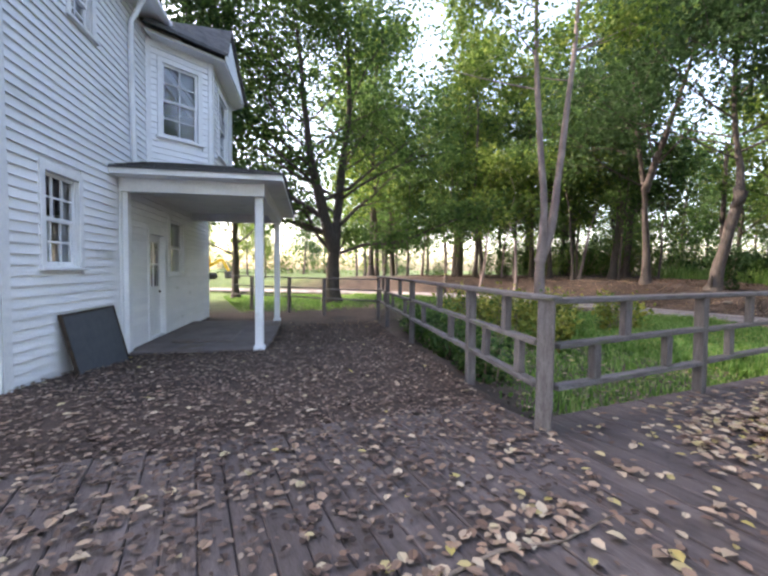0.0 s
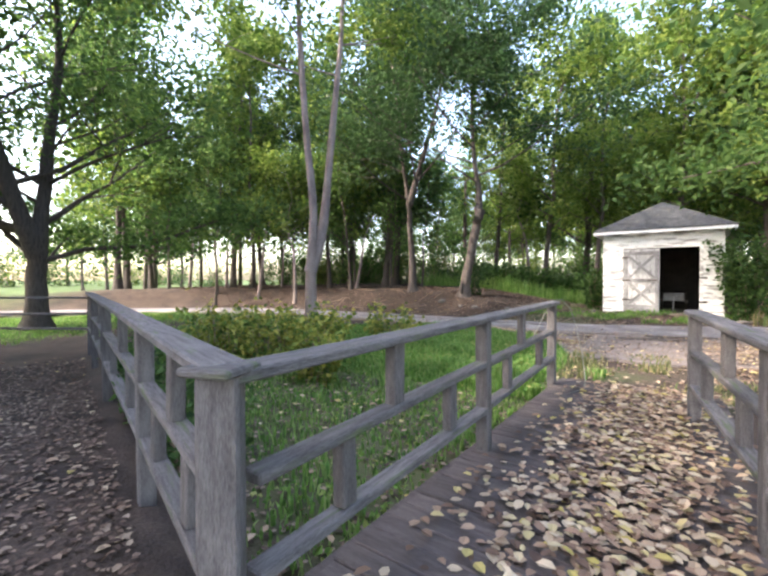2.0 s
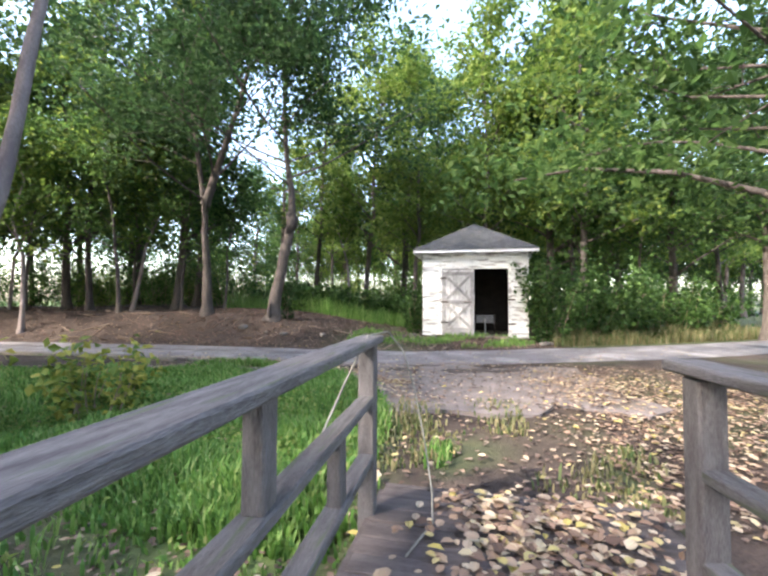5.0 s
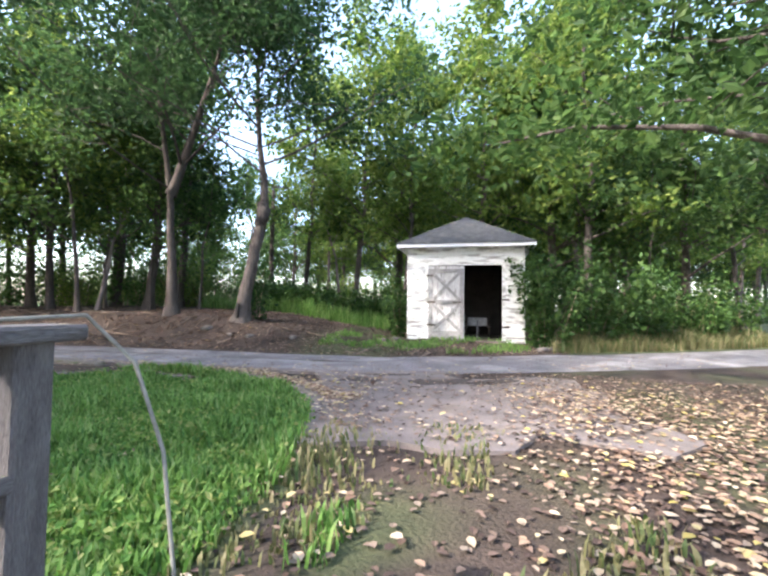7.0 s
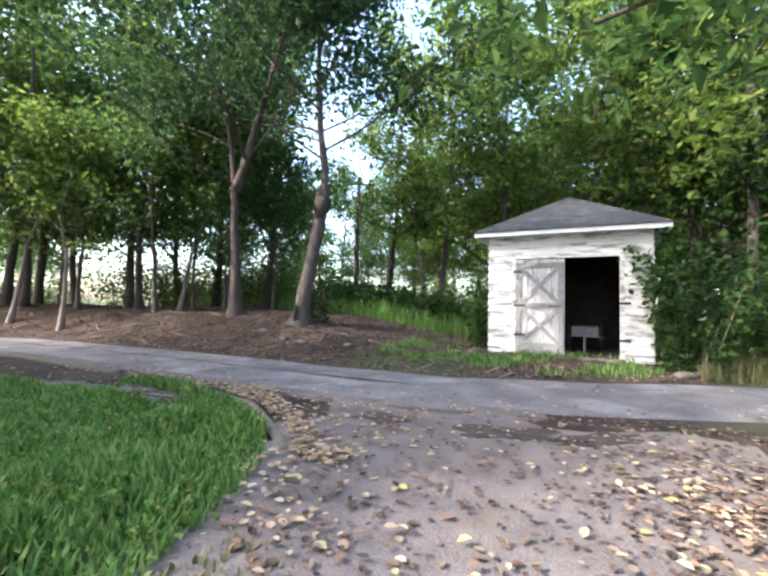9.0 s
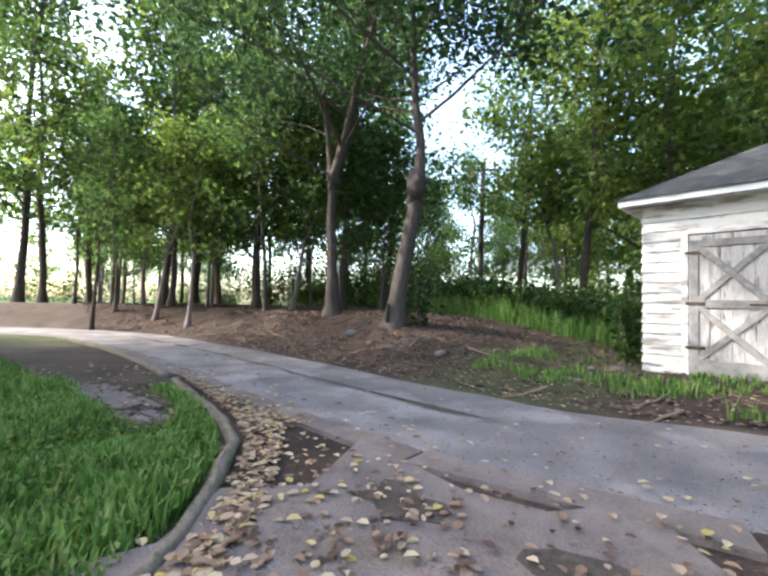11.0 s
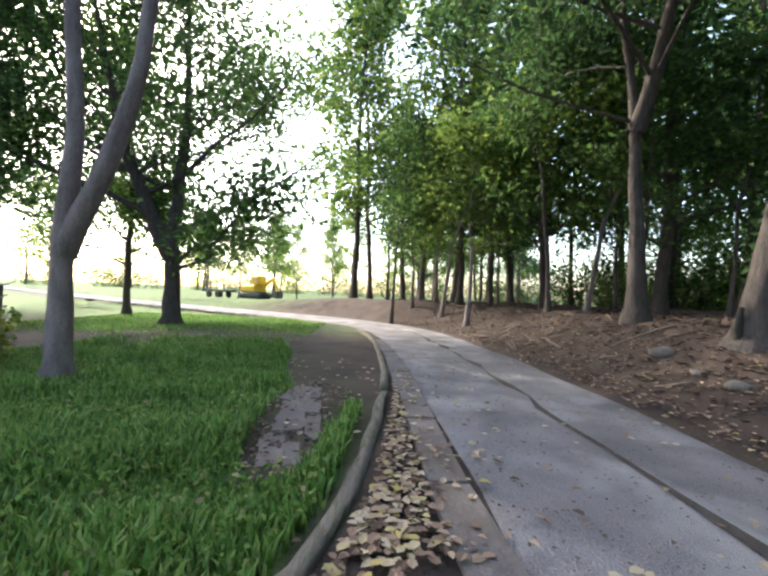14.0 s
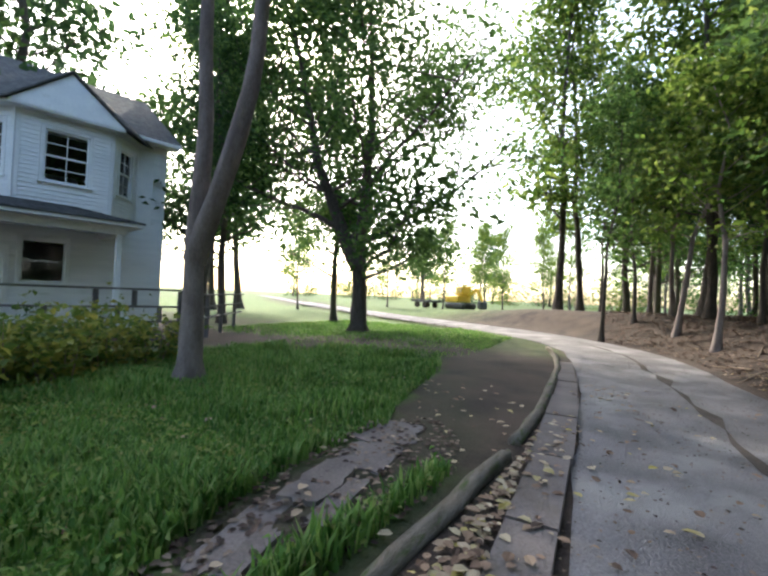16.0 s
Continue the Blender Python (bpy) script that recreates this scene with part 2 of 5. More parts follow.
def leaves_mesh(name, centres, size, material, rng, parent=None, flat=0.0, aspect=0.55, fold=0.18, lift=0.0):
    """Many leaf blades, each a folded kite of four points, one at each centre."""
    n = len(centres)
    c = np.asarray(centres, float)
    hexa = flat > 0
    s = size * rng.uniform(0.6, 1.35, n)
    d = rng.normal(size=(n, 3))
    d[:, 2] *= (1 - flat) * 0.6
    if not flat:
        d[:, 2] -= 0.35
    d /= np.linalg.norm(d, axis=1)[:, None]
    up = rng.normal(size=(n, 3)) * (1 - flat) * 0.8
    up[:, 2] += 1.0
    w = np.cross(d, up)
    w /= np.linalg.norm(w, axis=1)[:, None]
    nn = np.cross(w, d)
    L, W = d * s[:, None], w * (s * aspect)[:, None]
    k = nn * (s * fold * rng.uniform(0.2, 1.5, n))[:, None]
    c = c + np.array([0, 0, 1]) * (lift * rng.uniform(0, 1, n))[:, None]
    if hexa:
        v = np.stack([c - L * 0.5, c - L * 0.22 + W * 0.46 + k * 0.8, c + L * 0.2 + W * 0.42 + k, c + L * 0.55, c + L * 0.2 - W * 0.42 + k, c - L * 0.22 - W * 0.46 + k * 0.8], 1).reshape(-1, 3)
        f = [t for i in range(0, 6 * n, 6) for t in ((i, i + 1, i + 2, i + 3), (i, i + 3, i + 4, i + 5))]
        return raw(name, v.tolist(), f, material, parent)
    v = np.stack([c - L * 0.5, c + W * 0.5 + k, c + L * 0.5, c - W * 0.5 + k], 1).reshape(-1, 3)
    f = [t for i in range(0, 4 * n, 4) for t in ((i, i + 1, i + 2), (i, i + 2, i + 3))]
    return raw(name, v.tolist(), f, material, parent)


def thing(name, label, category, at=None, group="", kind=""):
    ob = new(name)
    ob.empty_display_size = 0.2
    if at is not None:
        ob.matrix_basis = at
    return tagged(ob, label, category, group, kind)


def smooth_step(a, b, x):
    t = min(1.0, max(0.0, (x - a) / (b - a)))
    return t * t * (3 - 2 * t)


# ---- plan: drive, banks and ground heights ----
DRIVE = [(-150, -150), (-80, -66), (-48, -29), (-34, -12.5), (-26, -2.5), (-21.5, 3.8), (-18.2, 8.0), (-14.5, 10.5), (-10.3, 11.25), (-7, 11.45), (-4.7, 11.5), (-2.8, 11.55), (-1, 11.75), (0.5, 12.3), (2.2, 13.1), (6, 15.1), (12, 19.3), (20, 27), (40, 50)]
HALF = 1.18


def drive_line(step=0.5):
    """The drive's middle as a smooth line of points."""
    P, out = [Vector((x, y)) for x, y in DRIVE], []
    for i in range(1, len(P) - 2):
        k = max(2, int((P[i + 1] - P[i]).length / step))
        for j in range(k):
            t = j / k
            out.append(0.5 * ((2 * P[i]) + (P[i + 1] - P[i - 1]) * t + (2 * P[i - 1] - 5 * P[i] + 4 * P[i + 1] - P[i + 2]) * t * t + (3 * P[i] - P[i - 1] - 3 * P[i + 1] + P[i + 2]) * t ** 3))
    return out


LINE = drive_line()
LXY = np.array([(p.x, p.y) for p in LINE])


def drive_off(x, y):
    """Signed distance from the drive's middle: positive on the wood's side."""
    d = LXY - (x, y)
    i = int((d * d).sum(1).argmin())
    j = min(i + 1, len(LXY) - 1)
    i = j - 1
    tx, ty = LXY[j] - LXY[i]
    k = math.hypot(tx, ty)
    return ((x - LXY[i][0]) * -ty + (y - LXY[i][1]) * tx) / k

LOG = [(-13.6, 9.3), (-12.0, 9.62), (-10.3, 9.82), (-8.9, 9.87), (-7.0, 9.93), (-5.6, 9.87), (-4.4, 9.76), (-3.2, 9.62), (-2.5, 9.42), (-1.9, 9.05), (-1.4, 8.7), (-0.95, 8.25)]


def log_y(x):
    """The verge's edge: the line of the log."""
    return float(np.interp(x, [p[0] for p in LOG], [p[1] for p in LOG]))


def ground_z(x, y):
    o = drive_off(x, y)
    z = -0.12
    bump = 0.05 * noise.noise((x * 0.35, y * 0.35, 0)) + 0.02 * noise.noise((x * 1.3, y * 1.3, 3))
    if o > HALF:
        west = smooth_step(-1.5, -8.5, x) * smooth_step(-30, -22, x)
        z += (0.2 + 0.7 * west) * smooth_step(HALF, HALF + 2.6, o) + 0.012 * max(0, min(o, 45) - 4) * west
        z += bump * smooth_step(HALF, HALF + 0.8, o)
    elif o < -HALF:
        z += bump * smooth_step(-HALF, -HALF - 0.8, o)
        # the yard lies level with the deck and sinks towards the house
        yard = smooth_step(0.35, -0.05, y + 0.285 * x) * smooth_step(0.1, -0.4, x)
        z = z * (1 - yard) + yard * (-0.015 + bump * 0.4 - 0.22 * smooth_step(-2.0, -6.2, x))
        z -= 0.10 * smooth_step(4.8, 4.2, y) * smooth_step(-9, -3, x) * (1 - yard)
        z -= 0.25 * smooth_step(-16, -40, x)
    return z


# ---- ground: one sheet to the horizon ----
def axis_steps(lo, hi, fine, far):
    a = list(np.arange(lo, hi, fine))
    s, v = fine, hi
    while v < far:
        a.append(v)
        s *= 1.22
        v += s
    s, v = fine, lo
    while v > -far:
        s *= 1.22
        v -= s
        a.insert(0, v)
    return a


def grass_amount(x, y):
    """How grassy a place is, from 0 to 1, by the plan of lawns and verges."""
    o = drive_off(x, y)
    w = noise.noise((x * 0.8, y * 0.8, 5)) * 0.7
    if o > HALF:
        if x > 3:
            return 0.45
        if x < -22:
            return 0.9 * smooth_step(-22, -27, x)
        g = 0.75 * smooth_step(9, 12, o + w) * smooth_step(1.5, 0.0, x) * smooth_step(-12, -6, x)
        return max(g, 0.9 * smooth_step(24, 30, o), 0.35 * smooth_step(2, 0.5, abs(x + 2.4)) * smooth_step(5, 4, abs(o - 3.5)))
    if o > -HALF:
        return 0.0
    g = 0.0
    if -12 < x < 0.3 and y > 0.5:                       # verge between deck and drive
        g = smooth_step(-12, -7, x) * smooth_step(0.0 + 0.25 * w, -0.5 + 0.25 * w, x + 0.25 * max(0, y - 5)) * smooth_step(0, 0.5, -o - HALF - 0.3 + 0.3 * w - 0.8 * smooth_step(-5.6, -8, x))
        if x > -8:
            g *= smooth_step(0.0, 0.3, log_y(x) - y + 0.12 * w)
        g *= smooth_step(0.0, 1.0, y - 0.1 + 0.285 * x + w) if y < 4.5 else 1
        g = max(g, 0) * (0.42 + 0.58 * smooth_step(3.2, 5.4, y + 1.5 * w)) * (1 - 0.45 * smooth_step(0.12, 0.4, noise.noise((x * 0.55, y * 0.9, 13))))
        if (x + 4.7) ** 2 / 1.9 + (y - 9.1) ** 2 / 0.16 < 1 + 0.5 * w or -10.5 < x < -5.2 and 8.85 + 0.25 * w + 0.2 * (x + 5.2) < y < 9.95:
            g *= 0.12
    if x <= -11 or y < -1 and x < -11:
        g = max(g, smooth_step(-11.0, -14.0, x + w) * (0.55 + 0.45 * smooth_step(-15, -18, x)))
    if 1.6 < x and y > 4.5:
        g = 0.25 * smooth_step(0.1, 0.5, w + 0.25)
    if y > 4.8 and 0 <= x <= 1.6:
        g = 0.4 * smooth_step(7.8, 5.5, y) * smooth_step(0.1, -0.25, w)
    if x > 60 or y < -40:
        g = 0.9
    return g


xs, ys = axis_steps(-26, 9, 0.22, 900), axis_steps(-7, 24, 0.22, 900)
gv = [(x, y, ground_z(x, y)) for y in ys for x in xs]
nx = len(xs)
gf = [(j * nx + i, j * nx + i + 1, (j + 1) * nx + i + 1, (j + 1) * nx + i) for j in range(len(ys) - 1) for i in range(nx - 1)]
M_GROUND = mat("leafy_soil", (0.04, 0.029, 0.025), (0.09, 0.064, 0.052), 1.6, 0.95, 0.8, 40, c3=(0.036, 0.027, 0.024), wear=0.42)
gn, gl = M_GROUND.node_tree.nodes, M_GROUND.node_tree.links
attr, gmix = gn.new("ShaderNodeAttribute"), gn.new("ShaderNodeMix")
attr.attribute_name = "grass"
gmix.data_type = "RGBA"
gnz, grp = gn.new("ShaderNodeTexNoise"), gn.new("ShaderNodeValToRGB")
gnz.inputs["Scale"].default_value, gnz.inputs["Detail"].default_value = 3.0, 8
grp.color_ramp.elements[0].color, grp.color_ramp.elements[1].color = (0.04, 0.085, 0.02, 1), (0.12, 0.17, 0.05, 1)
grp.color_ramp.elements[0].position, grp.color_ramp.elements[1].position = 0.3, 0.7
gtc = gn.new("ShaderNodeTexCoord")
gl.new(gtc.outputs["Object"], gnz.inputs[0])
gl.new(gnz.outputs[0], grp.inputs[0])
old = gn["Principled BSDF"].inputs["Base Color"].links[0].from_socket
gl.new(attr.outputs["Fac"], gmix.inputs[0])
gl.new(old, gmix.inputs[6])
gl.new(grp.outputs[0], gmix.inputs[7])
gl.new(gmix.outputs[2], gn["Principled BSDF"].inputs["Base Color"])
ground = raw("ground", gv, gf, M_GROUND, smooth=True)
tagged(ground, "brown leafy soil and patchy grass under trees", "ground", kind="structure")
ga = ground.data.attributes.new("grass", "FLOAT", "POINT")
ga.data.foreach_set("value", [grass_amount(x, y) for x, y, z in gv])

# ---- drive ----
rv, rf = [], []
ACROSS = [-1.0, -0.93, -0.6, -0.3, 0.0, 0.3, 0.6, 0.93, 1.0]
for i, p in enumerate(LINE):
    q = LINE[min(i + 1, len(LINE) - 1)] - LINE[max(i - 1, 0)]
    nrm = Vector((-q.y, q.x)).normalized()
    for a in ACROSS:
        wob = 0.16 * noise.noise((p.x * 0.9, p.y * 0.9, a * 3)) if abs(a) > 0.9 else 0
        c = p + nrm * (a * HALF + wob * (1 if a > 0 else -1) * 0.6)
        z = -0.095 - 0.05 * (abs(a) > 0.95) - 0.012 * math.exp(-((abs(a) - 0.45) / 0.15) ** 2) + 0.008 * noise.noise((c.x * 0.8, c.y * 0.8, 1))
        rv.append((c.x, c.y, z))
k = len(ACROSS)
for i in range(len(LINE) - 1):
    for j in range(k - 1):
        rf.append((i * k + j, (i + 1) * k + j, (i + 1) * k + j + 1, i * k + j + 1))
road = raw("road", rv, rf, M_ROAD, smooth=True)
tagged(road, "worn grey asphalt and gravel drive curving past woods", "road", kind="structure")


# a rough apron of old concrete between walkway and drive
def slab_outline(cx, cy, rx, ry, turn, n, seed, jag=0.22):
    r = random.Random(seed)
    out = []
    for i in range(n):
        t = 2 * math.pi * i / n
        q = 1.0 / max(abs(math.cos(t)), abs(math.sin(t))) ** 0.75
        m = 1 + r.uniform(-jag, jag)
        x, y = rx * math.cos(t) * q * m, ry * math.sin(t) * q * m
        out.append((cx + x * math.cos(turn) - y * math.sin(turn), cy + x * math.sin(turn) + y * math.cos(turn)))
    return out


def plate(outline, z0, z1):
    bm = bmesh.new()
    top = [bm.verts.new((x, y, z1 + 0.006 * noise.noise((x * 3, y * 3, 0)))) for x, y in outline]
    bot = [bm.verts.new((x, y, z0)) for x, y in outline]
    n = len(top)
    bm.faces.new(top)
    bm.faces.new(bot[::-1])
    for i in range(n):
        bm.faces.new((top[i], bot[i], bot[(i + 1) % n], top[(i + 1) % n]))
    bmesh.ops.recalc_face_normals(bm, faces=bm.faces)
    return bm


apron = tagged(link("pavement_apron", plate(slab_outline(0.55, 8.9, 2.0, 1.75, 0.15, 26, 3), -0.3, -0.075), M_CONC), "worn pinkish concrete apron beside the drive", "pavement", kind="structure")
for i, (cx, cy, a, b) in enumerate(((-0.95, 9.75, 0.25, 0.16), (0.25, 9.9, 0.5, 0.2), (1.0, 10.15, 0.4, 0.15))):
    tagged(link("dirt_patch", plate(slab_outline(cx, cy, a, b, 0.4 * i, 18, 20 + i, 0.3), -0.09, -0.068), M_STAIN), "dark damp dirt patch on the concrete apron", "dirt", "dirt patches")

# narrow concrete edging strip along the drive, in cracked lengths
strip = thing("edging_strip", "cracked narrow concrete edging strip along the drive", "edging", kind="structure")
edge = []
for i, p in enumerate(LINE):
    q = LINE[min(i + 1, len(LINE) - 1)] - LINE[max(i - 1, 0)]
    nrm = Vector((-q.y, q.x)).normalized()
    if -11.5 < p.x < 0.6:
        edge.append((p - nrm * (HALF + 0.12), nrm))
rs = random.Random(4)
i = 0
while i < len(edge) - 3:
    k = rs.choice((2, 2, 3))
    (p, a), (q, b) = edge[i], edge[min(i + k, len(edge) - 1)]
    w = 0.14 + rs.uniform(-0.015, 0.015)
    d = (q - p).normalized() * 0.012
    ol = [p - a * w + d, q - b * w - d, q - b * 0.02 - d + a * rs.uniform(-.02, .02), q + b * w - d, p + a * w + d, p + a * 0.03 + d]
    part("slab", plate([tuple(v) for v in ol], -0.25, -0.07 + rs.uniform(-0.008, 0.008)), M_CONC, strip)
    i += k

# log that lines the verge
logs = thing("log_edging", "long mossy log edging between grass verge and drive", "log")
lp = []
for (ax, ay), (bx, by) in zip(LOG, LOG[1:]):
    k = max(2, int(math.hypot(bx - ax, by - ay) / 0.3))
    lp += [(ax + (bx - ax) * j / k, ay + (by - ay) * j / k + 0.03 * noise.noise((ax + j, 0, 4)), -0.092 + 0.02 * noise.noise((ax + j * 0.4, 1, 1))) for j in range(k)]
cut = int(len(lp) * 0.62)
for pts in (lp[:cut], lp[cut:]):
    V, F = [], []
    tube(V, F, pts, [0.052 + 0.022 * noise.noise((i * 0.6, 2, 2)) for i in range(len(pts))], 12, 0.45)
    raw("trunk_length", V, F, M_LOG, logs, True)

# dark seam worn along the drive
sv, sf = [], []
seam = [(p, q) for p, q in zip(LINE, LINE[1:]) if -16 < p.x < -1.5]
for i, (p, q) in enumerate(seam):
    d = (q - p).normalized()
    nrm = Vector((-d.y, d.x))
    c = p + nrm * (0.1 + 0.12 * noise.noise((p.x * 1.1, 0, 9)))
    w = max(0.002, 0.03 + 0.13 * noise.noise((p.x * 1.7, 3, 9)))
    sv += [(c.x + nrm.x * w, c.y + nrm.y * w, -0.083), (c.x - nrm.x * w, c.y - nrm.y * w, -0.083)]
    if i:
        sf.append((2 * i - 2, 2 * i - 1, 2 * i + 1, 2 * i))
tagged(raw("road_seam", sv, sf, M_STAIN), "dark damp seam worn along the drive", "road seam", kind="structure")

# broken slabs in the verge
for i, (cx, cy, a, b, t) in enumerate(((-5.62, 8.9, 0.3, 0.26, 0.2), (-5.05, 9.02, 0.26, 0.2, 0.1), (-4.5, 9.02, 0.3, 0.13, 0.12), (-3.92, 9.0, 0.34, 0.1, 0.18), (-4.35, 9.24, 0.3, 0.07, 0.1), (-3.75, 9.18, 0.22, 0.06, 0.2))):
    z = ground_z(cx, cy)
    tagged(link("paving_slab", plate(slab_outline(cx, cy, a, b, t, 24, 40 + i, 0.13), z - 0.06, z + 0.012 + 0.008 * (i % 3)), M_CONC), "broken flat concrete slab sunk in the grass verge", "slab", "broken slabs in the verge")

# ---- deck and walkway ----
deck = thing("deck", "dark damp plank deck and walkway strewn with leaves", "deck", kind="structure")
rd = random.Random(2)


def plank(x0, x1, y0, y1, z=0.0):
    part("plank", box(-(x1 - x0) / 2, (x1 - x0) / 2, -(y1 - y0) / 2, (y1 - y0) / 2, -0.04, 0, None, 0.006), M_DECK, deck,
         at=pose((x0 + x1) / 2, (y0 + y1) / 2, z + rd.uniform(-0.004, 0.004), rd.uniform(-0.4, 0.4), rd.uniform(-0.2, 0.2), rd.uniform(-0.15, 0.15)))


y = -5.6
while y < 4.75:
    w = 0.138
    if y < 0.02:
        plank(-0.75 + rd.uniform(-.05, .05), 2.12, y, y + w)
    else:
        plank(-0.18 + rd.uniform(-.02, .02), 1.72 - 0.07 * y + rd.uniform(-.02, .02), y, y + w)
    y += w + 0.004
part("skirt_board", box(-0.2, -0.16, 0.0, 4.72, -0.32, -0.005), M_DECK, deck)
part("skirt_board", box(-0.18, 1.4, 4.78, 4.82, -0.3, -0.005), M_DECK, deck)


# ---- railings ----
def post(parent, x, y, top, w=0.092, z0=-0.25):
    part("post", box(-w / 2, w / 2, -w / 2, w / 2, 0, top - z0, None, 0.008), M_RAIL, parent, at=pose(x, y, z0, rd.uniform(-0.7, 0.7), rd.uniform(-0.7, 0.7), rd.uniform(-3, 3) + 0))


def railing(label, p, q, posts, top=1.0, extra=0.0, blocks=True, yaw=0.0, base=None, group="deck railings"):
    """Posts, cap board, two flat rails and short blocks staggered between them. posts: metres along from p."""
    p, q = Vector(p), Vector(q)
    d = (q - p).normalized()
    L = (q - p).length
    ry = math.degrees(math.atan2(d.y, d.x))
    o = thing("railing", label, "railing", group=group)
    at = lambda s, z: Vector((p.x + d.x * s, p.y + d.y * s, z))
    for s in posts:
        c = at(s, 0)
        z0 = (ground_z(c.x, c.y) - 0.1) if base is None else base
        part("post", box(-0.046, 0.046, -0.046, 0.046, 0, top - 0.04 - z0, None, 0.008), M_RAIL, o, at=pose(c.x, c.y, z0, rd.uniform(-.6, .6), rd.uniform(-.6, .6), ry))
    S = [0.0] + [s for s in posts if 0.2 < s < L - 0.2] + [L]
    long = [S[0], *S[2:-1:2], S[-1]] if len(S) > 3 else [S[0], S[-1]]
    for a, b in zip(long, long[1:]):
        p0, p1 = at(a - (0.07 if a == 0 else -0.002), top - 0.02), at(b + (0.07 if b == L else -0.002), top - 0.02 + rd.uniform(-.01, .01))
        part("cap_board", box(0, (p1 - p0).length, -0.07, 0.07, -0.02, 0.02, None, 0.007), M_RAILTOP, o, "split weathered cap board", at=along(p0, p1))
    for a, b in zip(S, S[1:]):
        for z in (top * 0.635, top * 0.315):
            p0, p1 = at(a + 0.04, z), at(b - 0.04, z + rd.uniform(-.012, .012))
            part("rail", box(0, (p1 - p0).length, -0.044, 0.044, -0.021, 0.021, None, 0.007), M_RAILTOP, o, at=along(p0, p1))
        if blocks:
            reps = max(1, round((b - a) / 2.0))
            for f, z0, z1 in [((k + g) / reps, u, v) for k in range(reps) for g, u, v in ((0.42, top * 0.635 + 0.021, top - 0.04), (0.24, top * 0.315 + 0.021, top * 0.635 - 0.021), (0.72, top * 0.315 + 0.021, top * 0.635 - 0.021))] if b - a > 0.6 else ():
                c = at(a + (b - a) * f, z0)
                part("block", box(-0.044, 0.044, -0.03, 0.03, 0, z1 - z0, None, 0.006), M_RAIL, o, at=pose(c.x, c.y, z0, rd.uniform(-1, 1), rd.uniform(-1, 1), ry + rd.uniform(-4, 4)))
    return o


E = Vector((-8.3, 2.37))
railing("weathered grey wooden railing along the leafy walkway", (0, 0.06), (-0.2, 4.45), [2.1, 4.36], top=0.98)
railing("weathered grey wooden railing along the deck towards the fence", (-0.05, 0.02), E, [1.45, 4.3, 7.0, 8.55], top=1.0)
railing("weathered grey wooden railing on the walkway's other side", (1.68, -0.1), (1.14, 3.82), [0.0, 1.95, 3.9], top=0.96)
railing("dark plank fence closing the deck beside the porch", E, (-13.2, -1.1), [1.9, 3.3, 5.0], top=0.92, blocks=False)
cp = thing("corner_post", "stout weathered corner post where two railings meet", "post")
part("shaft", box(-0.06, 0.06, -0.055, 0.055, 0, 1.22, None, 0.01), M_RAIL, cp, at=pose(0, 0, -0.25, 0, 0, 45))
part("cap", box(-0.085, 0.085, -0.085, 0.085, 0, 0.028, None, 0.008), M_RAILTOP, cp, at=pose(0, 0, 0.968, 0, 0, 20))
cp2 = thing("leaning_post", "weathered post leaning outward at the walkway railing's start", "post")
part("shaft", box(-0.06, 0.06, -0.05, 0.05, 0, 1.18, None, 0.01), M_RAIL, cp2, at=pose(1.62, -0.24, -0.2, -3, 9, 10))
part("cap", box(-0.09, 0.09, -0.08, 0.08, 0, 0.03, None, 0.008), M_RAILTOP, cp2, at=pose(1.80, -0.18, 0.96, -3, 9, 10))

# hose hung over the railing's end
V, F = [], []
hp = [(-0.25, 3.8, 0.58), (-0.21, 4.05, 0.8), (-0.17, 4.3, 0.99), (-0.1, 4.48, 1.0), (-0.02, 4.55, 0.88), (0.04, 4.59, 0.65), (0.1, 4.57, 0.37), (0.15, 4.51, 0.11), (0.17, 4.35, 0.02), (0.08, 4.05, 0.015)]
tube(V, F, hp, [0.0055] * len(hp), 6)
tagged(raw("hose", V, F, M_ROPE, None, True), "thin grey hose hung over the railing's end", "hose")


# ---- walls with openings, siding and windows ----
def cut_spans(a, b, z0, z1, holes):
    """What is left of a..b between the heights z0 and z1 once the holes are taken out."""
    spans = [(a, b)]
    for h0, h1, g0, g1 in holes:
        if g1 <= z0 or g0 >= z1:
            continue
        nxt = []
        for s, e in spans:
            if h1 <= s or h0 >= e:
                nxt.append((s, e))
            else:
                if h0 > s:
                    nxt.append((s, h0))
                if h1 < e:
                    nxt.append((h1, e))
        spans = nxt
    return [s for s in spans if s[1] - s[0] > 0.03]


def wall_panel(name, parent, m, a, b, z0, z1, holes, thick, material):
    """A wall from a to b along its own x, its face at y = 0, with its openings left free."""
    zs = sorted({z0, z1, *[z for h in holes for z in h[2:] if z0 < z < z1]})
    bm = bmesh.new()
    for c, d in zip(zs, zs[1:]):
        for s, e in cut_spans(a, b, c, d, holes):
            add_box(bm, s, e, -thick, 0, c, d, m)
    return part(name, bm, material, parent)


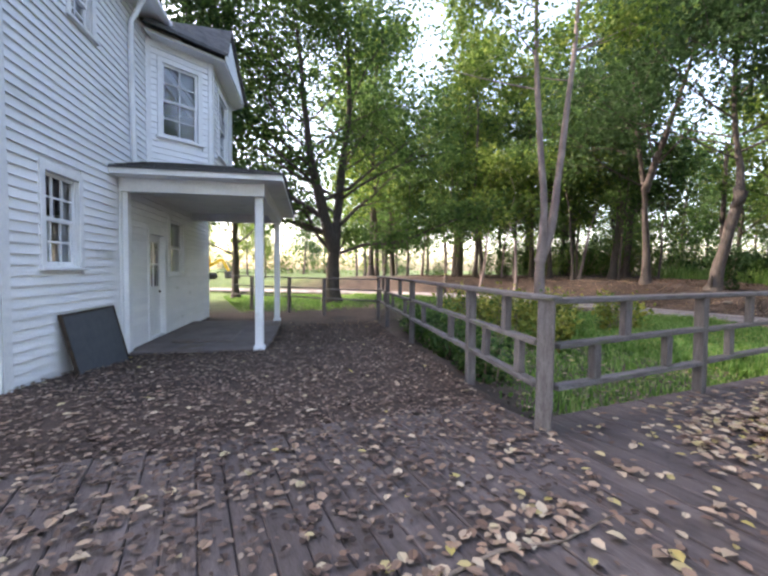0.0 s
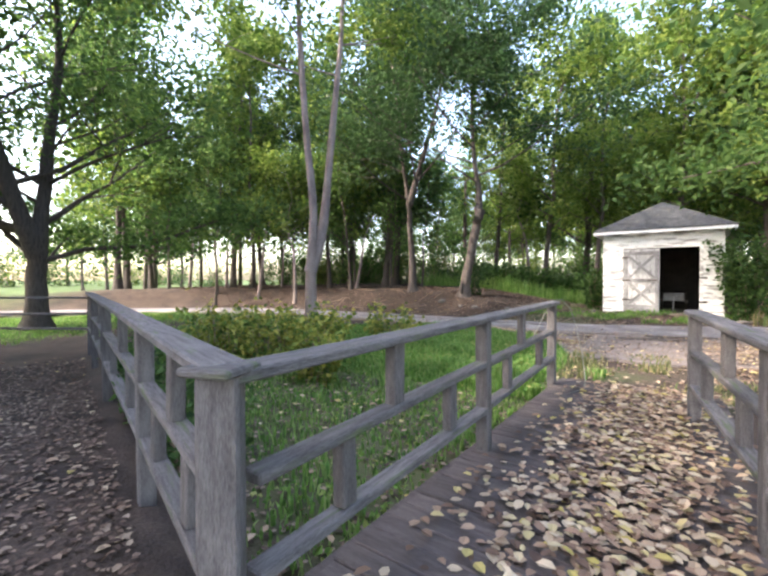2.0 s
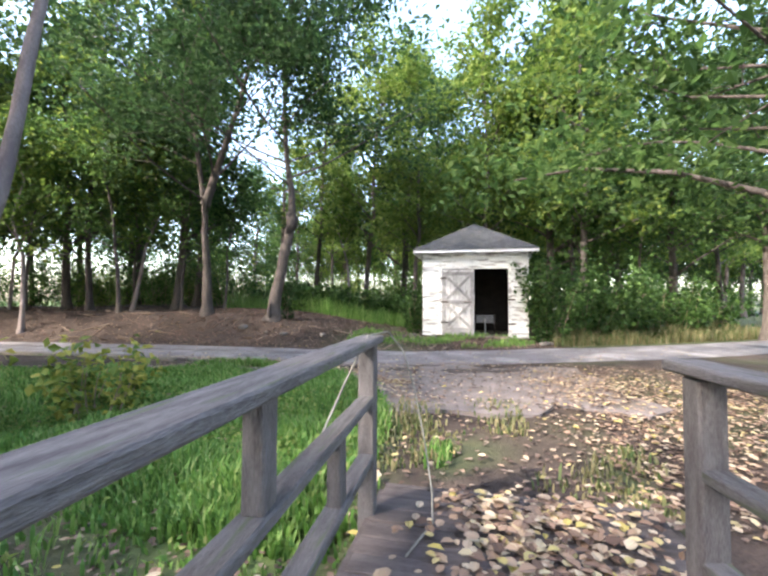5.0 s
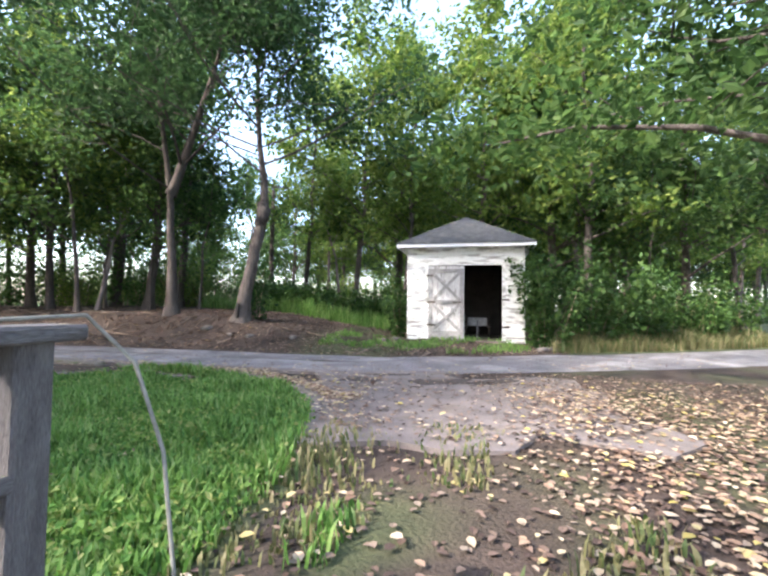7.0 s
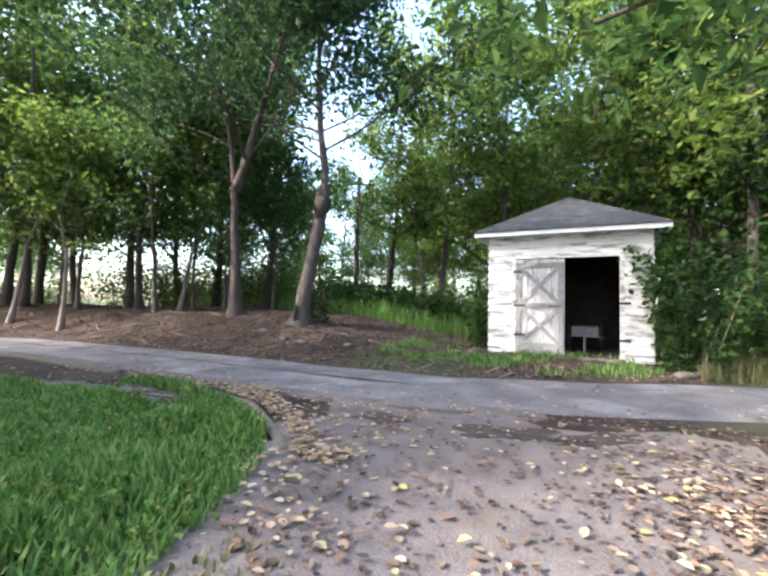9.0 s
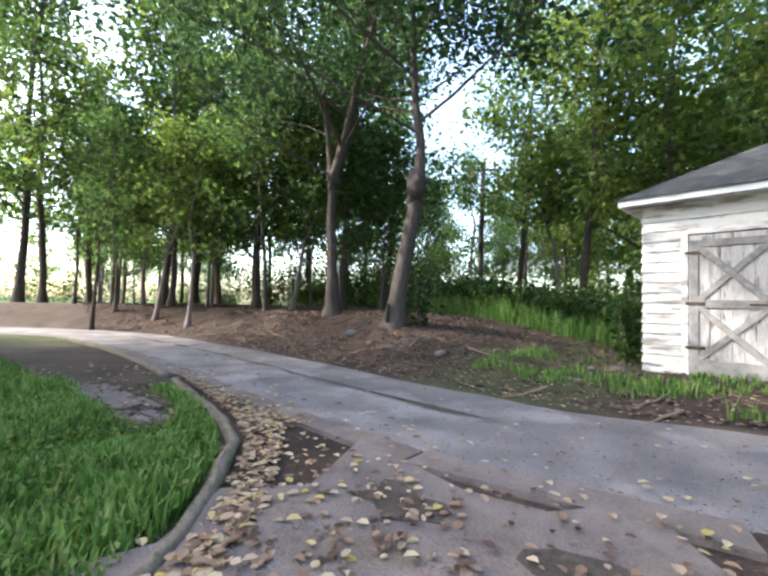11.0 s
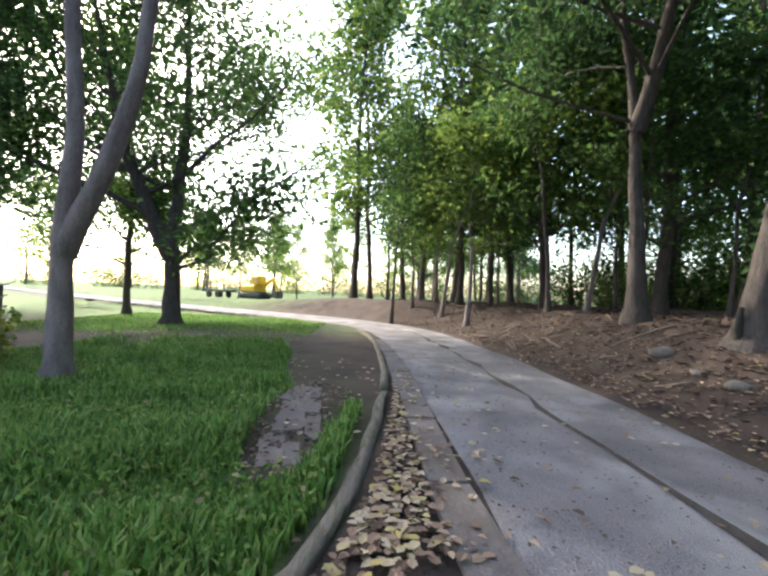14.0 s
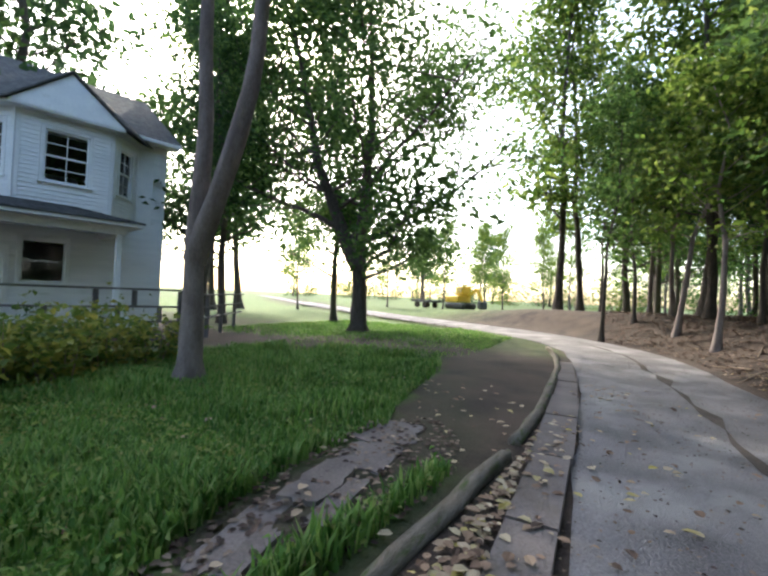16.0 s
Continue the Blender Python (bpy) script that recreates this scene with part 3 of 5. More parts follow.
def siding(parent, m, a, b, z0, z1, holes, material, step=0.118, name="siding_board", rough=0.0, seed=0):
    """Lapped boards on a wall's face, each a piece of its own."""
    r = random.Random(seed)
    z = z0
    while z < z1 - 0.03:
        h = min(step, z1 - z)
        for s, e in cut_spans(a, b, z + 0.01, z + h - 0.01, holes):
            bm = bmesh.new()
            t0, t1 = 0.032 + r.uniform(0, rough), 0.006
            dz = r.uniform(-rough, rough) * 0.6
            vs = [bm.verts.new(m @ Vector(c)) for c in ((s, 0.002, z + dz), (e, 0.002, z), (e, t0, z), (s, t0, z + dz), (s, 0.002, z + h + 0.008), (e, 0.002, z + h + 0.008), (e, t1, z + h + 0.008), (s, t1, z + h + 0.008))]
            for f in ((0, 1, 2, 3), (4, 7, 6, 5), (0, 4, 5, 1), (3, 2, 6, 7), (0, 3, 7, 4), (1, 5, 6, 2)):
                bm.faces.new([vs[i] for i in f])
            bmesh.ops.recalc_face_normals(bm, faces=bm.faces)
            part(name, bm, material, parent)
        z += h


def window_in(parent, m, a, b, z0, z1, cols, rows, name="window", deep=0.07):
    """A sash window with casing, sill, two sashes, glazing bars and panes."""
    w = part(name, box(a, b, -deep - 0.03, -deep - 0.02, z0, z1, m), M_GLASS, parent, "dark glass pane")
    t = 0.10
    for x0, x1, y0, y1 in ((a - t, a, z0 - 0.02, z1 + t), (b, b + t, z0 - 0.02, z1 + t), (a, b, z1, z1 + t)):
        part("casing", box(x0, x1, 0.003, 0.04, y0, y1, m, 0.004), M_WHITE, w)
    part("sill", box(a - t - 0.03, b + t + 0.03, -0.02, 0.075, z0 - 0.065, z0 - 0.02, m, 0.006), M_WHITE, w)
    zm = (z0 + z1) / 2
    for s0, s1, off in ((z0, zm + 0.02, 0.0), (zm - 0.02, z1, 0.025)):
        y0, y1 = -deep - 0.02 + off, -deep + 0.012 + off
        bm = bmesh.new()
        f = 0.045
        add_box(bm, a, a + f, y0, y1, s0, s1, m)
        add_box(bm, b - f, b, y0, y1, s0, s1, m)
        add_box(bm, a + f, b - f, y0, y1, s0, s0 + f, m)
        add_box(bm, a + f, b - f, y0, y1, s1 - f, s1, m)
        part("sash", bm, M_WHITE, w)
        for i in range(1, cols):
            x = a + f + (b - a - 2 * f) * i / cols
            part("glazing_bar", box(x - 0.011, x + 0.011, y0 + 0.004, y1 - 0.004, s0 + f, s1 - f, m), M_WHITE, w)
        for i in range(1, rows):
            z = s0 + f + (s1 - s0 - 2 * f) * i / rows
            part("glazing_bar", box(a + f, b - f, y0 + 0.004, y1 - 0.004, z - 0.011, z + 0.011, m), M_WHITE, w)
    return w


# ---- house ----
HM = pose(-5.18, -3.35, -0.24, 0, 0, -14.65) @ Matrix.Diagonal((0.92, 0.92, 0.92, 1))          # own x back along the wall, y out from its face
house = thing("house", "two-storey white clapboard house with porch and upper bay", "house", HM)
I4 = Matrix.Identity(4)
EAVE, H0 = 6.15, -0.1
X0, X1, DEEP = -6.1, 2.75, 7.5
low = (1.25, 1.98, 1.55, 2.68)
up = (0.79, 1.34, 4.83, 5.6)
door_hole = (-2.1, -1.25, 0.12, 2.2)
pwin = (-3.45, -2.45, 1.4, 2.6)
holes = [low, up, pwin]
fw = wall_panel("wall", house, I4, X0, X1, H0, EAVE, holes + [door_hole, (-5.0, -1.45, 3.6, 5.75)], 0.2, M_WHITE)
GE = Matrix.Translation((X1, 0, 0)) @ Matrix.Rotation(radians(-90), 4, "Z")       # end wall, own x into the house
ew = wall_panel("wall", house, GE, 0.0, DEEP, H0, EAVE, [], 0.2, M_WHITE)
wall_panel("wall", house, Matrix.Translation((X0, 0, 0)) @ Matrix.Rotation(radians(90), 4, "Z"), -DEEP, 0, H0, EAVE, [], 0.2, M_SIDING)
part("wall", box(X0, X1, -DEEP, -DEEP + 0.2, H0, EAVE), M_SIDING, house)
# ceiling and floors near black, so the panes show a painted-in dark room
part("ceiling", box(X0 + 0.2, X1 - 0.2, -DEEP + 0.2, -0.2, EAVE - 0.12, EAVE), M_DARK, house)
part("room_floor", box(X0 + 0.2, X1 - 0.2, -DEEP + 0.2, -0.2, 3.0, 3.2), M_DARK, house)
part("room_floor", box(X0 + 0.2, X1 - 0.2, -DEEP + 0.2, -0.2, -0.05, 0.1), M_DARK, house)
siding(fw, I4, X0, X1, H0 + 0.12, EAVE, [tuple((h[0] - 0.1, h[1] + 0.1, h[2] - 0.07, h[3] + 0.1)) for h in holes + [door_hole]] + [(-5.7, -1.25, 3.2, 5.9)], M_SIDING, seed=1)
siding(ew, GE, 0.0, 5.0, H0 + 0.12, EAVE, [], M_SIDING, seed=2)
part("foundation", box(X0, X1 + 0.01, -DEEP, 0.012, -0.5, H0 + 0.12), M_STONE, house)
for bm in (box(X1 - 0.13, X1 + 0.005, 0.026, 0.05, H0, EAVE), box(X1 + 0.026, X1 + 0.05, -0.13, 0.05, H0, EAVE), box(-0.07, 0.06, 0.026, 0.05, H0, 3.0)):
    part("corner_board", bm, M_WHITE, house)
window_in(house, I4, *low, 3, 2)
window_in(house, I4, *up, 2, 2)
window_in(house, I4, *pwin, 1, 1)
dr = part("door", box(door_hole[0], door_hole[1], -0.12, -0.075, 0.12, 2.2, None, 0.004), M_WHITE, house, "white door with dark upper glass")
part("pane", box(-1.97, -1.38, -0.073, -0.066, 1.15, 2.05), M_GLASS, dr)
# added dark sheet behind the glass in place of the unlit room
part("pane_shade_backing", box(-1.97, -1.38, -0.0745, -0.0735, 1.15, 2.05), M_DARK, dr)
for bm in (box(-1.7, -1.66, -0.066, -0.055, 1.15, 2.05), box(-1.97, -1.38, -0.066, -0.055, 1.58, 1.62)):
    part("glazing_bar", bm, M_WHITE, dr)
part("knob", box(-2.03, -1.99, -0.075, -0.03, 1.0, 1.05, None, 0.01), M_IRON, dr)
for bm in (box(-2.2, -2.1, 0.003, 0.04, 0.1, 2.3), box(-1.25, -1.15, 0.003, 0.04, 0.1, 2.3), box(-2.1, -1.25, 0.003, 0.04, 2.2, 2.3)):
    part("door_casing", bm, M_WHITE, dr)
# downpipe and gutter
V, F = [], []
tube(V, F, [(-0.35, 0.12, 3.35), (-0.35, 0.1, 4.5), (-0.35, 0.1, 5.7), (-0.35, 0.3, 6.1)], [0.045] * 4, 8)
raw("downpipe", V, F, M_WHITE, house, True)
part("gutter", box(X0 - 0.3, X1 + 0.35, 0.36, 0.48, EAVE - 0.02, EAVE + 0.1, None, 0.02), M_WHITE, house)
part("soffit", box(X0 - 0.3, X1 + 0.35, -0.05, 0.36, EAVE, EAVE + 0.03), M_WHITE, house)


def roof_sheet(pts, thick, name, parent, material=None):
    bm = bmesh.new()
    t = [bm.verts.new(p) for p in pts]
    b = [bm.verts.new((p[0], p[1], p[2] - thick)) for p in pts]
    n = len(pts)
    bm.faces.new(t)
    bm.faces.new(b[::-1])
    for i in range(n):
        bm.faces.new((t[i], b[i], b[(i + 1) % n], t[(i + 1) % n]))
    bmesh.ops.recalc_face_normals(bm, faces=bm.faces)
    return part(name, bm, material or M_SHINGLE, parent)


RZ = 9.0
roof_sheet([(X0 - 0.35, 0.42, EAVE + 0.12), (X1 + 0.4, 0.42, EAVE + 0.12), (X1 + 0.4, -DEEP / 2, RZ), (X0 - 0.35, -DEEP / 2, RZ)], 0.09, "roof", house)
roof_sheet([(X0 - 0.35, -DEEP / 2, RZ), (X1 + 0.4, -DEEP / 2, RZ), (X1 + 0.4, -DEEP - 0.42, EAVE + 0.12), (X0 - 0.35, -DEEP - 0.42, EAVE + 0.12)], 0.09, "roof", house)
for gx in (X0, X1 - 0.2):
    roof_sheet([(gx, -0.05, EAVE), (gx + 0.2, -0.05, EAVE), (gx + 0.2, -DEEP / 2, RZ - 0.12), (gx, -DEEP / 2, RZ - 0.12)], 0.02, "gable_edge", house, M_WHITE)
    bm = bmesh.new()
    tri = [bm.verts.new(p) for p in ((gx + 0.19, -0.05, EAVE), (gx + 0.19, -DEEP, EAVE), (gx + 0.19, -DEEP / 2, RZ - 0.1))]
    bm.faces.new(tri)
    bmesh.ops.solidify(bm, geom=bm.faces[:], thickness=0.15)
    part("gable_wall", bm, M_SIDING, house)

# porch: floor, posts, beam, ceiling, shallow hipped roof
PX0, PX1, PY = -4.4, 0.06, 2.28
porch = part("porch", box(PX0 + 0.1, PX1 - 0.1, 0.03, PY + 0.05, -0.1, 0.1, None, 0.01), M_CONC, house, "concrete porch floor")
part("step", box(-2.3, -0.9, 0.5, 1.6, 0.1, 0.14, None, 0.01), M_CONC, porch)
for x in (PX1 - 0.16, PX0 + 0.16):
    pp = part("porch_post", box(x - 0.07, x + 0.07, PY - 0.13, PY + 0.01, 0.05, 2.78, None, 0.006), M_WHITE, porch)
    part("post_base", box(x - 0.095, x + 0.095, PY - 0.155, PY + 0.035, 0.02, 0.16, None, 0.006), M_WHITE, pp)
part("pilaster", box(PX1 - 0.24, PX1 - 0.1, 0.026, 0.12, -0.05, 2.78), M_WHITE, porch)
for bm in (box(PX0, PX1, PY - 0.16, PY + 0.04, 2.78, 3.02), box(PX0, PX0 + 0.18, 0.03, PY - 0.16, 2.78, 3.02), box(PX1 - 0.18, PX1, 0.03, PY - 0.16, 2.78, 3.02)):
    part("beam", bm, M_WHITE, porch)
part("porch_ceiling", box(PX0 + 0.18, PX1 - 0.18, 0.03, PY - 0.16, 2.98, 3.01), M_WHITE, porch)
for bm in (box(PX0 - 0.3, PX1 + 0.3, PY + 0.04, PY + 0.36, 3.0, 3.03), box(PX0 - 0.3, PX0, 0.03, PY + 0.04, 3.0, 3.03), box(PX1, PX1 + 0.3, 0.03, PY + 0.04, 3.0, 3.03)):
    part("porch_soffit", bm, M_WHITE, porch)
for bm in (box(PX0 - 0.32, PX1 + 0.32, PY + 0.34, PY + 0.37, 3.0, 3.12), box(PX1 + 0.3, PX1 + 0.33, 0.03, PY + 0.34, 3.0, 3.12), box(PX0 - 0.33, PX0 - 0.3, 0.03, PY + 0.34, 3.0, 3.12)):
    part("fascia", bm, M_WHITE, porch)
ro, ri, zr0, zr1 = 0.36, 1.1, 3.11, 3.52
O = [(PX0 - ro, 0.03, zr0), (PX1 + ro, 0.03, zr0), (PX1 + ro, PY + 0.4, zr0), (PX0 - ro, PY + 0.4, zr0)]
IN = [(PX0 + ri, 0.03, zr1), (PX1 - ri, 0.03, zr1), (PX1 - ri, PY - 1.0, zr1), (PX0 + ri, PY - 1.0, zr1)]
for a, b in ((1, 2), (2, 3), (3, 0)):
    roof_sheet([O[a], O[b], IN[b], IN[a]], 0.03, "porch_roof", porch)
roof_sheet(IN, 0.03, "porch_roof", porch)
# rows of shingle tabs on the porch roof's near slope and front
rsh = random.Random(8)
for a, b in ((1, 2), (2, 3)):
    A0, B0, A1, B1 = Vector(O[a]), Vector(O[b]), Vector(IN[a]), Vector(IN[b])
    rows_n = 7
    nrm = (B0 - A0).cross(A1 - A0).normalized()
    nrm = nrm if nrm.z > 0 else -nrm
    for r in range(rows_n):
        f0, f1 = r / rows_n, (r + 1.15) / rows_n
        L0, R0, L1, R1 = A0.lerp(A1, f0), B0.lerp(B1, f0), A0.lerp(A1, min(1, f1)), B0.lerp(B1, min(1, f1))
        n = max(3, int((R0 - L0).length / 0.3))
        for i in range(n):
            bm = bmesh.new()
            h = 0.012 + rsh.uniform(0, 0.012)
            c = [L0.lerp(R0, (i + 0.03) / n) + nrm * h, L0.lerp(R0, (i + 0.97) / n) + nrm * h, L1.lerp(R1, (i + 0.97) / n) + nrm * 0.004, L1.lerp(R1, (i + 0.03) / n) + nrm * 0.004]
            q = [p - nrm * 0.012 for p in c]
            vs = [bm.verts.new(p) for p in c + q]
            for f in ((0, 1, 2, 3), (7, 6, 5, 4), (0, 4, 5, 1), (1, 5, 6, 2), (2, 6, 7, 3), (3, 7, 4, 0)):
                bm.faces.new([vs[j] for j in f])
            part("shingle", bm, M_SHINGLE, porch)

# upper bay with three faces and its own gable
B = [(-1.2, 0.0), (-2.1, 1.0), (-4.3, 1.0), (-5.2, 0.0)]
bz0, bz1 = 3.25, 5.95
bay = part("bay", box(-4.25, -2.15, 0.02, 0.9, bz0, bz0 + 0.05), M_WHITE, house)
for i in range(3):
    (ax, ay), (bx, by) = B[i], B[i + 1]
    L = math.hypot(bx - ax, by - ay)
    t = math.atan2(ay - by, ax - bx)
    fm = Matrix.Translation((bx, by, 0)) @ Matrix.Rotation(t, 4, "Z")
    wn0 = (L / 2 - (0.36 if i != 1 else 0.5), L / 2 + (0.36 if i != 1 else 0.5), 4.15, 5.55)
    bw = wall_panel("bay_wall", bay, fm, 0, L, bz0, bz1, [wn0], 0.12, M_SIDING)
    siding(bw, fm, 0.04, L - 0.04, bz0 + 0.05, bz1, [(wn0[0] - 0.1, wn0[1] + 0.1, wn0[2] - 0.07, wn0[3] + 0.1)], M_SIDING, seed=10 + i)
    window_in(bay, fm, *wn0, 2, 2, "bay_window", 0.05)
    for x in (0.0, L - 0.09):
        part("corner_board", box(x, x + 0.09, 0.024, 0.04, bz0, bz1, fm), M_WHITE, bay)
roof_sheet([(-0.95, 0.1, bz1 + 0.02), (-1.95, 1.3, bz1 + 0.02), (-4.45, 1.3, bz1 + 0.02), (-5.45, 0.1, bz1 + 0.02)], 0.06, "bay_soffit", bay, M_WHITE)
peak = (-3.2, 1.25, 7.25)
back = (-3.2, -2.0, 7.35)
roof_sheet([(-0.8, 0.15, bz1 + 0.1), (-1.85, 1.4, bz1 + 0.1), peak, back], 0.06, "bay_roof", bay)
roof_sheet([(-5.6, 0.15, bz1 + 0.1), (-4.55, 1.4, bz1 + 0.1), peak, back], 0.06, "bay_roof", bay)
roof_sheet([(-1.9, 1.32, bz1 + 0.05), (-4.5, 1.32, bz1 + 0.05), (-3.2, 1.18, 7.15)], 0.05, "bay_gable", bay, M_WHITE)

# dark panel leaning on the wall
pn = thing("metal_sheet", "dark grey framed metal sheet leaning against the house wall", "sheet", HM @ pose(0.45, 0.3, 0.02, 14, 0, 0))
part("face", box(0, 1.35, -0.02, 0.0, 0, 0.92), M_PANEL, pn)
for bm in (box(-0.03, 0.0, -0.03, 0.012, -0.03, 0.95), box(1.35, 1.38, -0.03, 0.012, -0.03, 0.95), box(0, 1.35, -0.03, 0.012, -0.03, 0), box(0, 1.35, -0.03, 0.012, 0.92, 0.95)):
    part("edge_strip", bm, M_IRON, pn)

# ---- shed ----
SZ = 0.08
SM = pose(0.33, 15.85, SZ, 0, 0, 0.5)                 # own x along the front, y into the shed
shed = thing("shed", "old white peeling shed with hipped roof and open doorway", "shed", SM)
SW, SD, SH = 1.66, 3.2, 2.72
FR = Matrix.Rotation(radians(180), 4, "Z")        # front face, own x reversed
op = (-1.05, 1.06, 0.0, 2.2)
hf = [(-op[1], -op[0], op[2], op[3])]
# shed walls and ceiling near black: the inside's shade is in their colour
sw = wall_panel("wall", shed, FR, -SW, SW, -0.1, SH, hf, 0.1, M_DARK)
siding(sw, FR, -SW, SW, -0.02, SH, [(hf[0][0] - 0.09, hf[0][1] + 0.09, -0.1, hf[0][3] + 0.09)], M_PEEL, 0.165, rough=0.008, seed=3)
LS = Matrix.Translation((-SW, 0, 0)) @ Matrix.Rotation(radians(90), 4, "Z")
RS = Matrix.Translation((SW, SD, 0)) @ Matrix.Rotation(radians(-90), 4, "Z")
for wm in (LS, RS):
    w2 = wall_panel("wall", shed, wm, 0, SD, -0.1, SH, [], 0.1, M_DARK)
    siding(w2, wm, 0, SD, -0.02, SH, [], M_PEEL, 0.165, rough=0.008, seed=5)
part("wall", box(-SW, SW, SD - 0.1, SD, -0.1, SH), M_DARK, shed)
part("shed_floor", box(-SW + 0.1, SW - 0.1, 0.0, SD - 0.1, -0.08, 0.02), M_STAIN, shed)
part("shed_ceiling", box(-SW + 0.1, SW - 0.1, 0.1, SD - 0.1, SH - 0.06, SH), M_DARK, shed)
for bm in (box(op[0] - 0.09, op[0], -0.035, 0.0, 0, op[3] + 0.09), box(op[1], op[1] + 0.09, -0.035, 0.0, 0, op[3] + 0.09), box(op[0], op[1], -0.035, 0.0, op[3], op[3] + 0.09)):
    part("door_casing", bm, M_PEEL, shed)
part("threshold", box(op[0] - 0.1, op[1] + 0.1, -0.14, 0.0, -0.1, 0.03, None, 0.01), M_CONC, shed)
# the closed leaf
sd = part("door_leaf", box(op[0] + 0.01, 0.0, -0.025, 0.0, 0.04, op[3] - 0.02), M_DOORWOOD, shed, "grey plank door leaf with crossed braces")
nb = 8
for i in range(nb):
    x = op[0] + 0.01 + (1.04 / nb) * i
    part("door_plank", box(-1.04 / nb / 2 + 0.004, 1.04 / nb / 2 - 0.004, -0.01, 0, 0, 2.05, None, 0.003), M_DOORWOOD, sd, at=pose(x + 1.04 / nb / 2, -0.026, 0.045))
dx0, dx1, dy = op[0] + 0.02, -0.01, -0.05
for p, q, w in (((dx0 + 0.06, dy, 0.05), (dx0 + 0.06, dy, 2.1), 0.11), ((dx1 - 0.06, dy, 0.05), (dx1 - 0.06, dy, 2.1), 0.11)):
    part("stile", box(p[0] - w / 2, p[0] + w / 2, dy - 0.012, dy + 0.012, p[2], q[2], None, 0.004), M_BRACE, sd)
for z, h in ((0.17, 0.22), (1.12, 0.12), (2.04, 0.11)):
    part("door_rail", box(dx0 + 0.115, dx1 - 0.115, dy - 0.012, dy + 0.012, z - h / 2, z + h / 2, None, 0.004), M_BRACE, sd)
for za, zb in ((0.29, 1.06), (1.18, 1.98)):
    part("brace", beam((dx0 + 0.12, dy - 0.004, za), (dx1 - 0.12, dy - 0.004, zb), 0.022, 0.085), M_BRACE, sd)
    part("brace", beam((dx0 + 0.12, dy - 0.014, zb), (dx1 - 0.12, dy - 0.014, za), 0.022, 0.085), M_BRACE, sd)
for z in (0.45, 1.12, 1.9):
    part("hinge", box(dx0 - 0.05, dx0 + 0.2, dy - 0.02, dy - 0.012, z - 0.025, z + 0.025, None, 0.004), M_IRON, sd)
part("latch", box(dx1 - 0.32, dx1 - 0.06, dy - 0.025, dy - 0.013, 1.1, 1.13), M_IRON, sd)
for z in (0.42, 1.2):
    part("hinge", box(op[1] + 0.0, op[1] + 0.2, -0.05, -0.036, z - 0.025, z + 0.025, None, 0.004), M_IRON, shed)
OV = 0.28
part("shed_soffit", box(-SW - OV, SW + OV, -OV, SD + OV, SH, SH + 0.03), M_PEEL, shed)
for bm in (box(-SW - OV - 0.02, SW + OV + 0.02, -OV - 0.02, -OV, SH - 0.01, SH + 0.1), box(-SW - OV - 0.02, -SW - OV, -OV, SD + OV, SH - 0.01, SH + 0.1), box(SW + OV, SW + OV + 0.02, -OV, SD + OV, SH - 0.01, SH + 0.1)):
    part("fascia", bm, M_WHITE, shed)
ap, e0 = (0.0, SD / 2, SH + 1.25), SH + 0.11
ce = [(-SW - OV - 0.04, -OV - 0.04, e0), (SW + OV + 0.04, -OV - 0.04, e0), (SW + OV + 0.04, SD + OV, e0), (-SW - OV - 0.04, SD + OV, e0)]
for i in range(4):
    roof_sheet([ce[i], ce[(i + 1) % 4], ap], 0.03, "shed_roof", shed)
# cart inside
cart = thing("handcart", "old grey wooden cart with spoked wheel inside the shed", "cart", SM @ pose(0.42, 2.0, 0.02))
part("bed", box(-0.35, 0.25, -0.5, 0.5, 0.36, 0.62, None, 0.01), M_BRACE, cart)
for x in (-0.42, 0.32):
    bm = bmesh.new()
    bmesh.ops.create_cone(bm, cap_ends=True, segments=20, radius1=0.33, radius2=0.33, depth=0.05, matrix=pose(x, 0, 0.33, 0, 90, 0))
    wh = part("wheel", bm, M_IRON, cart)
    bm = bmesh.new()
    bmesh.ops.create_cone(bm, cap_ends=True, segments=12, radius1=0.06, radius2=0.06, depth=0.09, matrix=pose(x, 0, 0.33, 0, 90, 0))
    part("hub", bm, M_BRACE, wh)
part("shaft", beam((-0.05, -0.5, 0.5), (-0.05, -1.2, 0.04), 0.05, 0.05), M_BRACE, cart)

# ---- far machine, utility pole ----
mc = thing("digger", "yellow tracked digger parked on the far lawn", "machine", pose(-41.0, -1.7, ground_z(-41.0, -1.7), 0, 0, 60))
for y in (-0.7, 0.7):
    part("track", box(-1.4, 1.4, y - 0.22, y + 0.22, 0, 0.6, None, 0.2), M_MACHDARK, mc)
part("body", box(-1.3, 0.6, -0.85, 0.85, 0.65, 1.3, None, 0.1), M_YELLOW, mc)
part("cab", box(-0.1, 0.9, -0.6, 0.5, 1.3, 2.2, None, 0.08), M_YELLOW, mc)
part("cab_window", box(0.0, 0.8, -0.615, -0.602, 1.5, 2.05), M_GLASS, mc)
part("boom", beam((0.9, 0, 1.2), (2.2, 0, 1.9), 0.2, 0.25), M_YELLOW, mc)
part("arm", beam((2.2, 0, 1.9), (2.9, 0, 0.8), 0.18, 0.2), M_YELLOW, mc)
part("bucket", box(2.6, 3.2, -0.4, 0.4, 0.1, 0.8, None, 0.1), M_MACHDARK, mc)
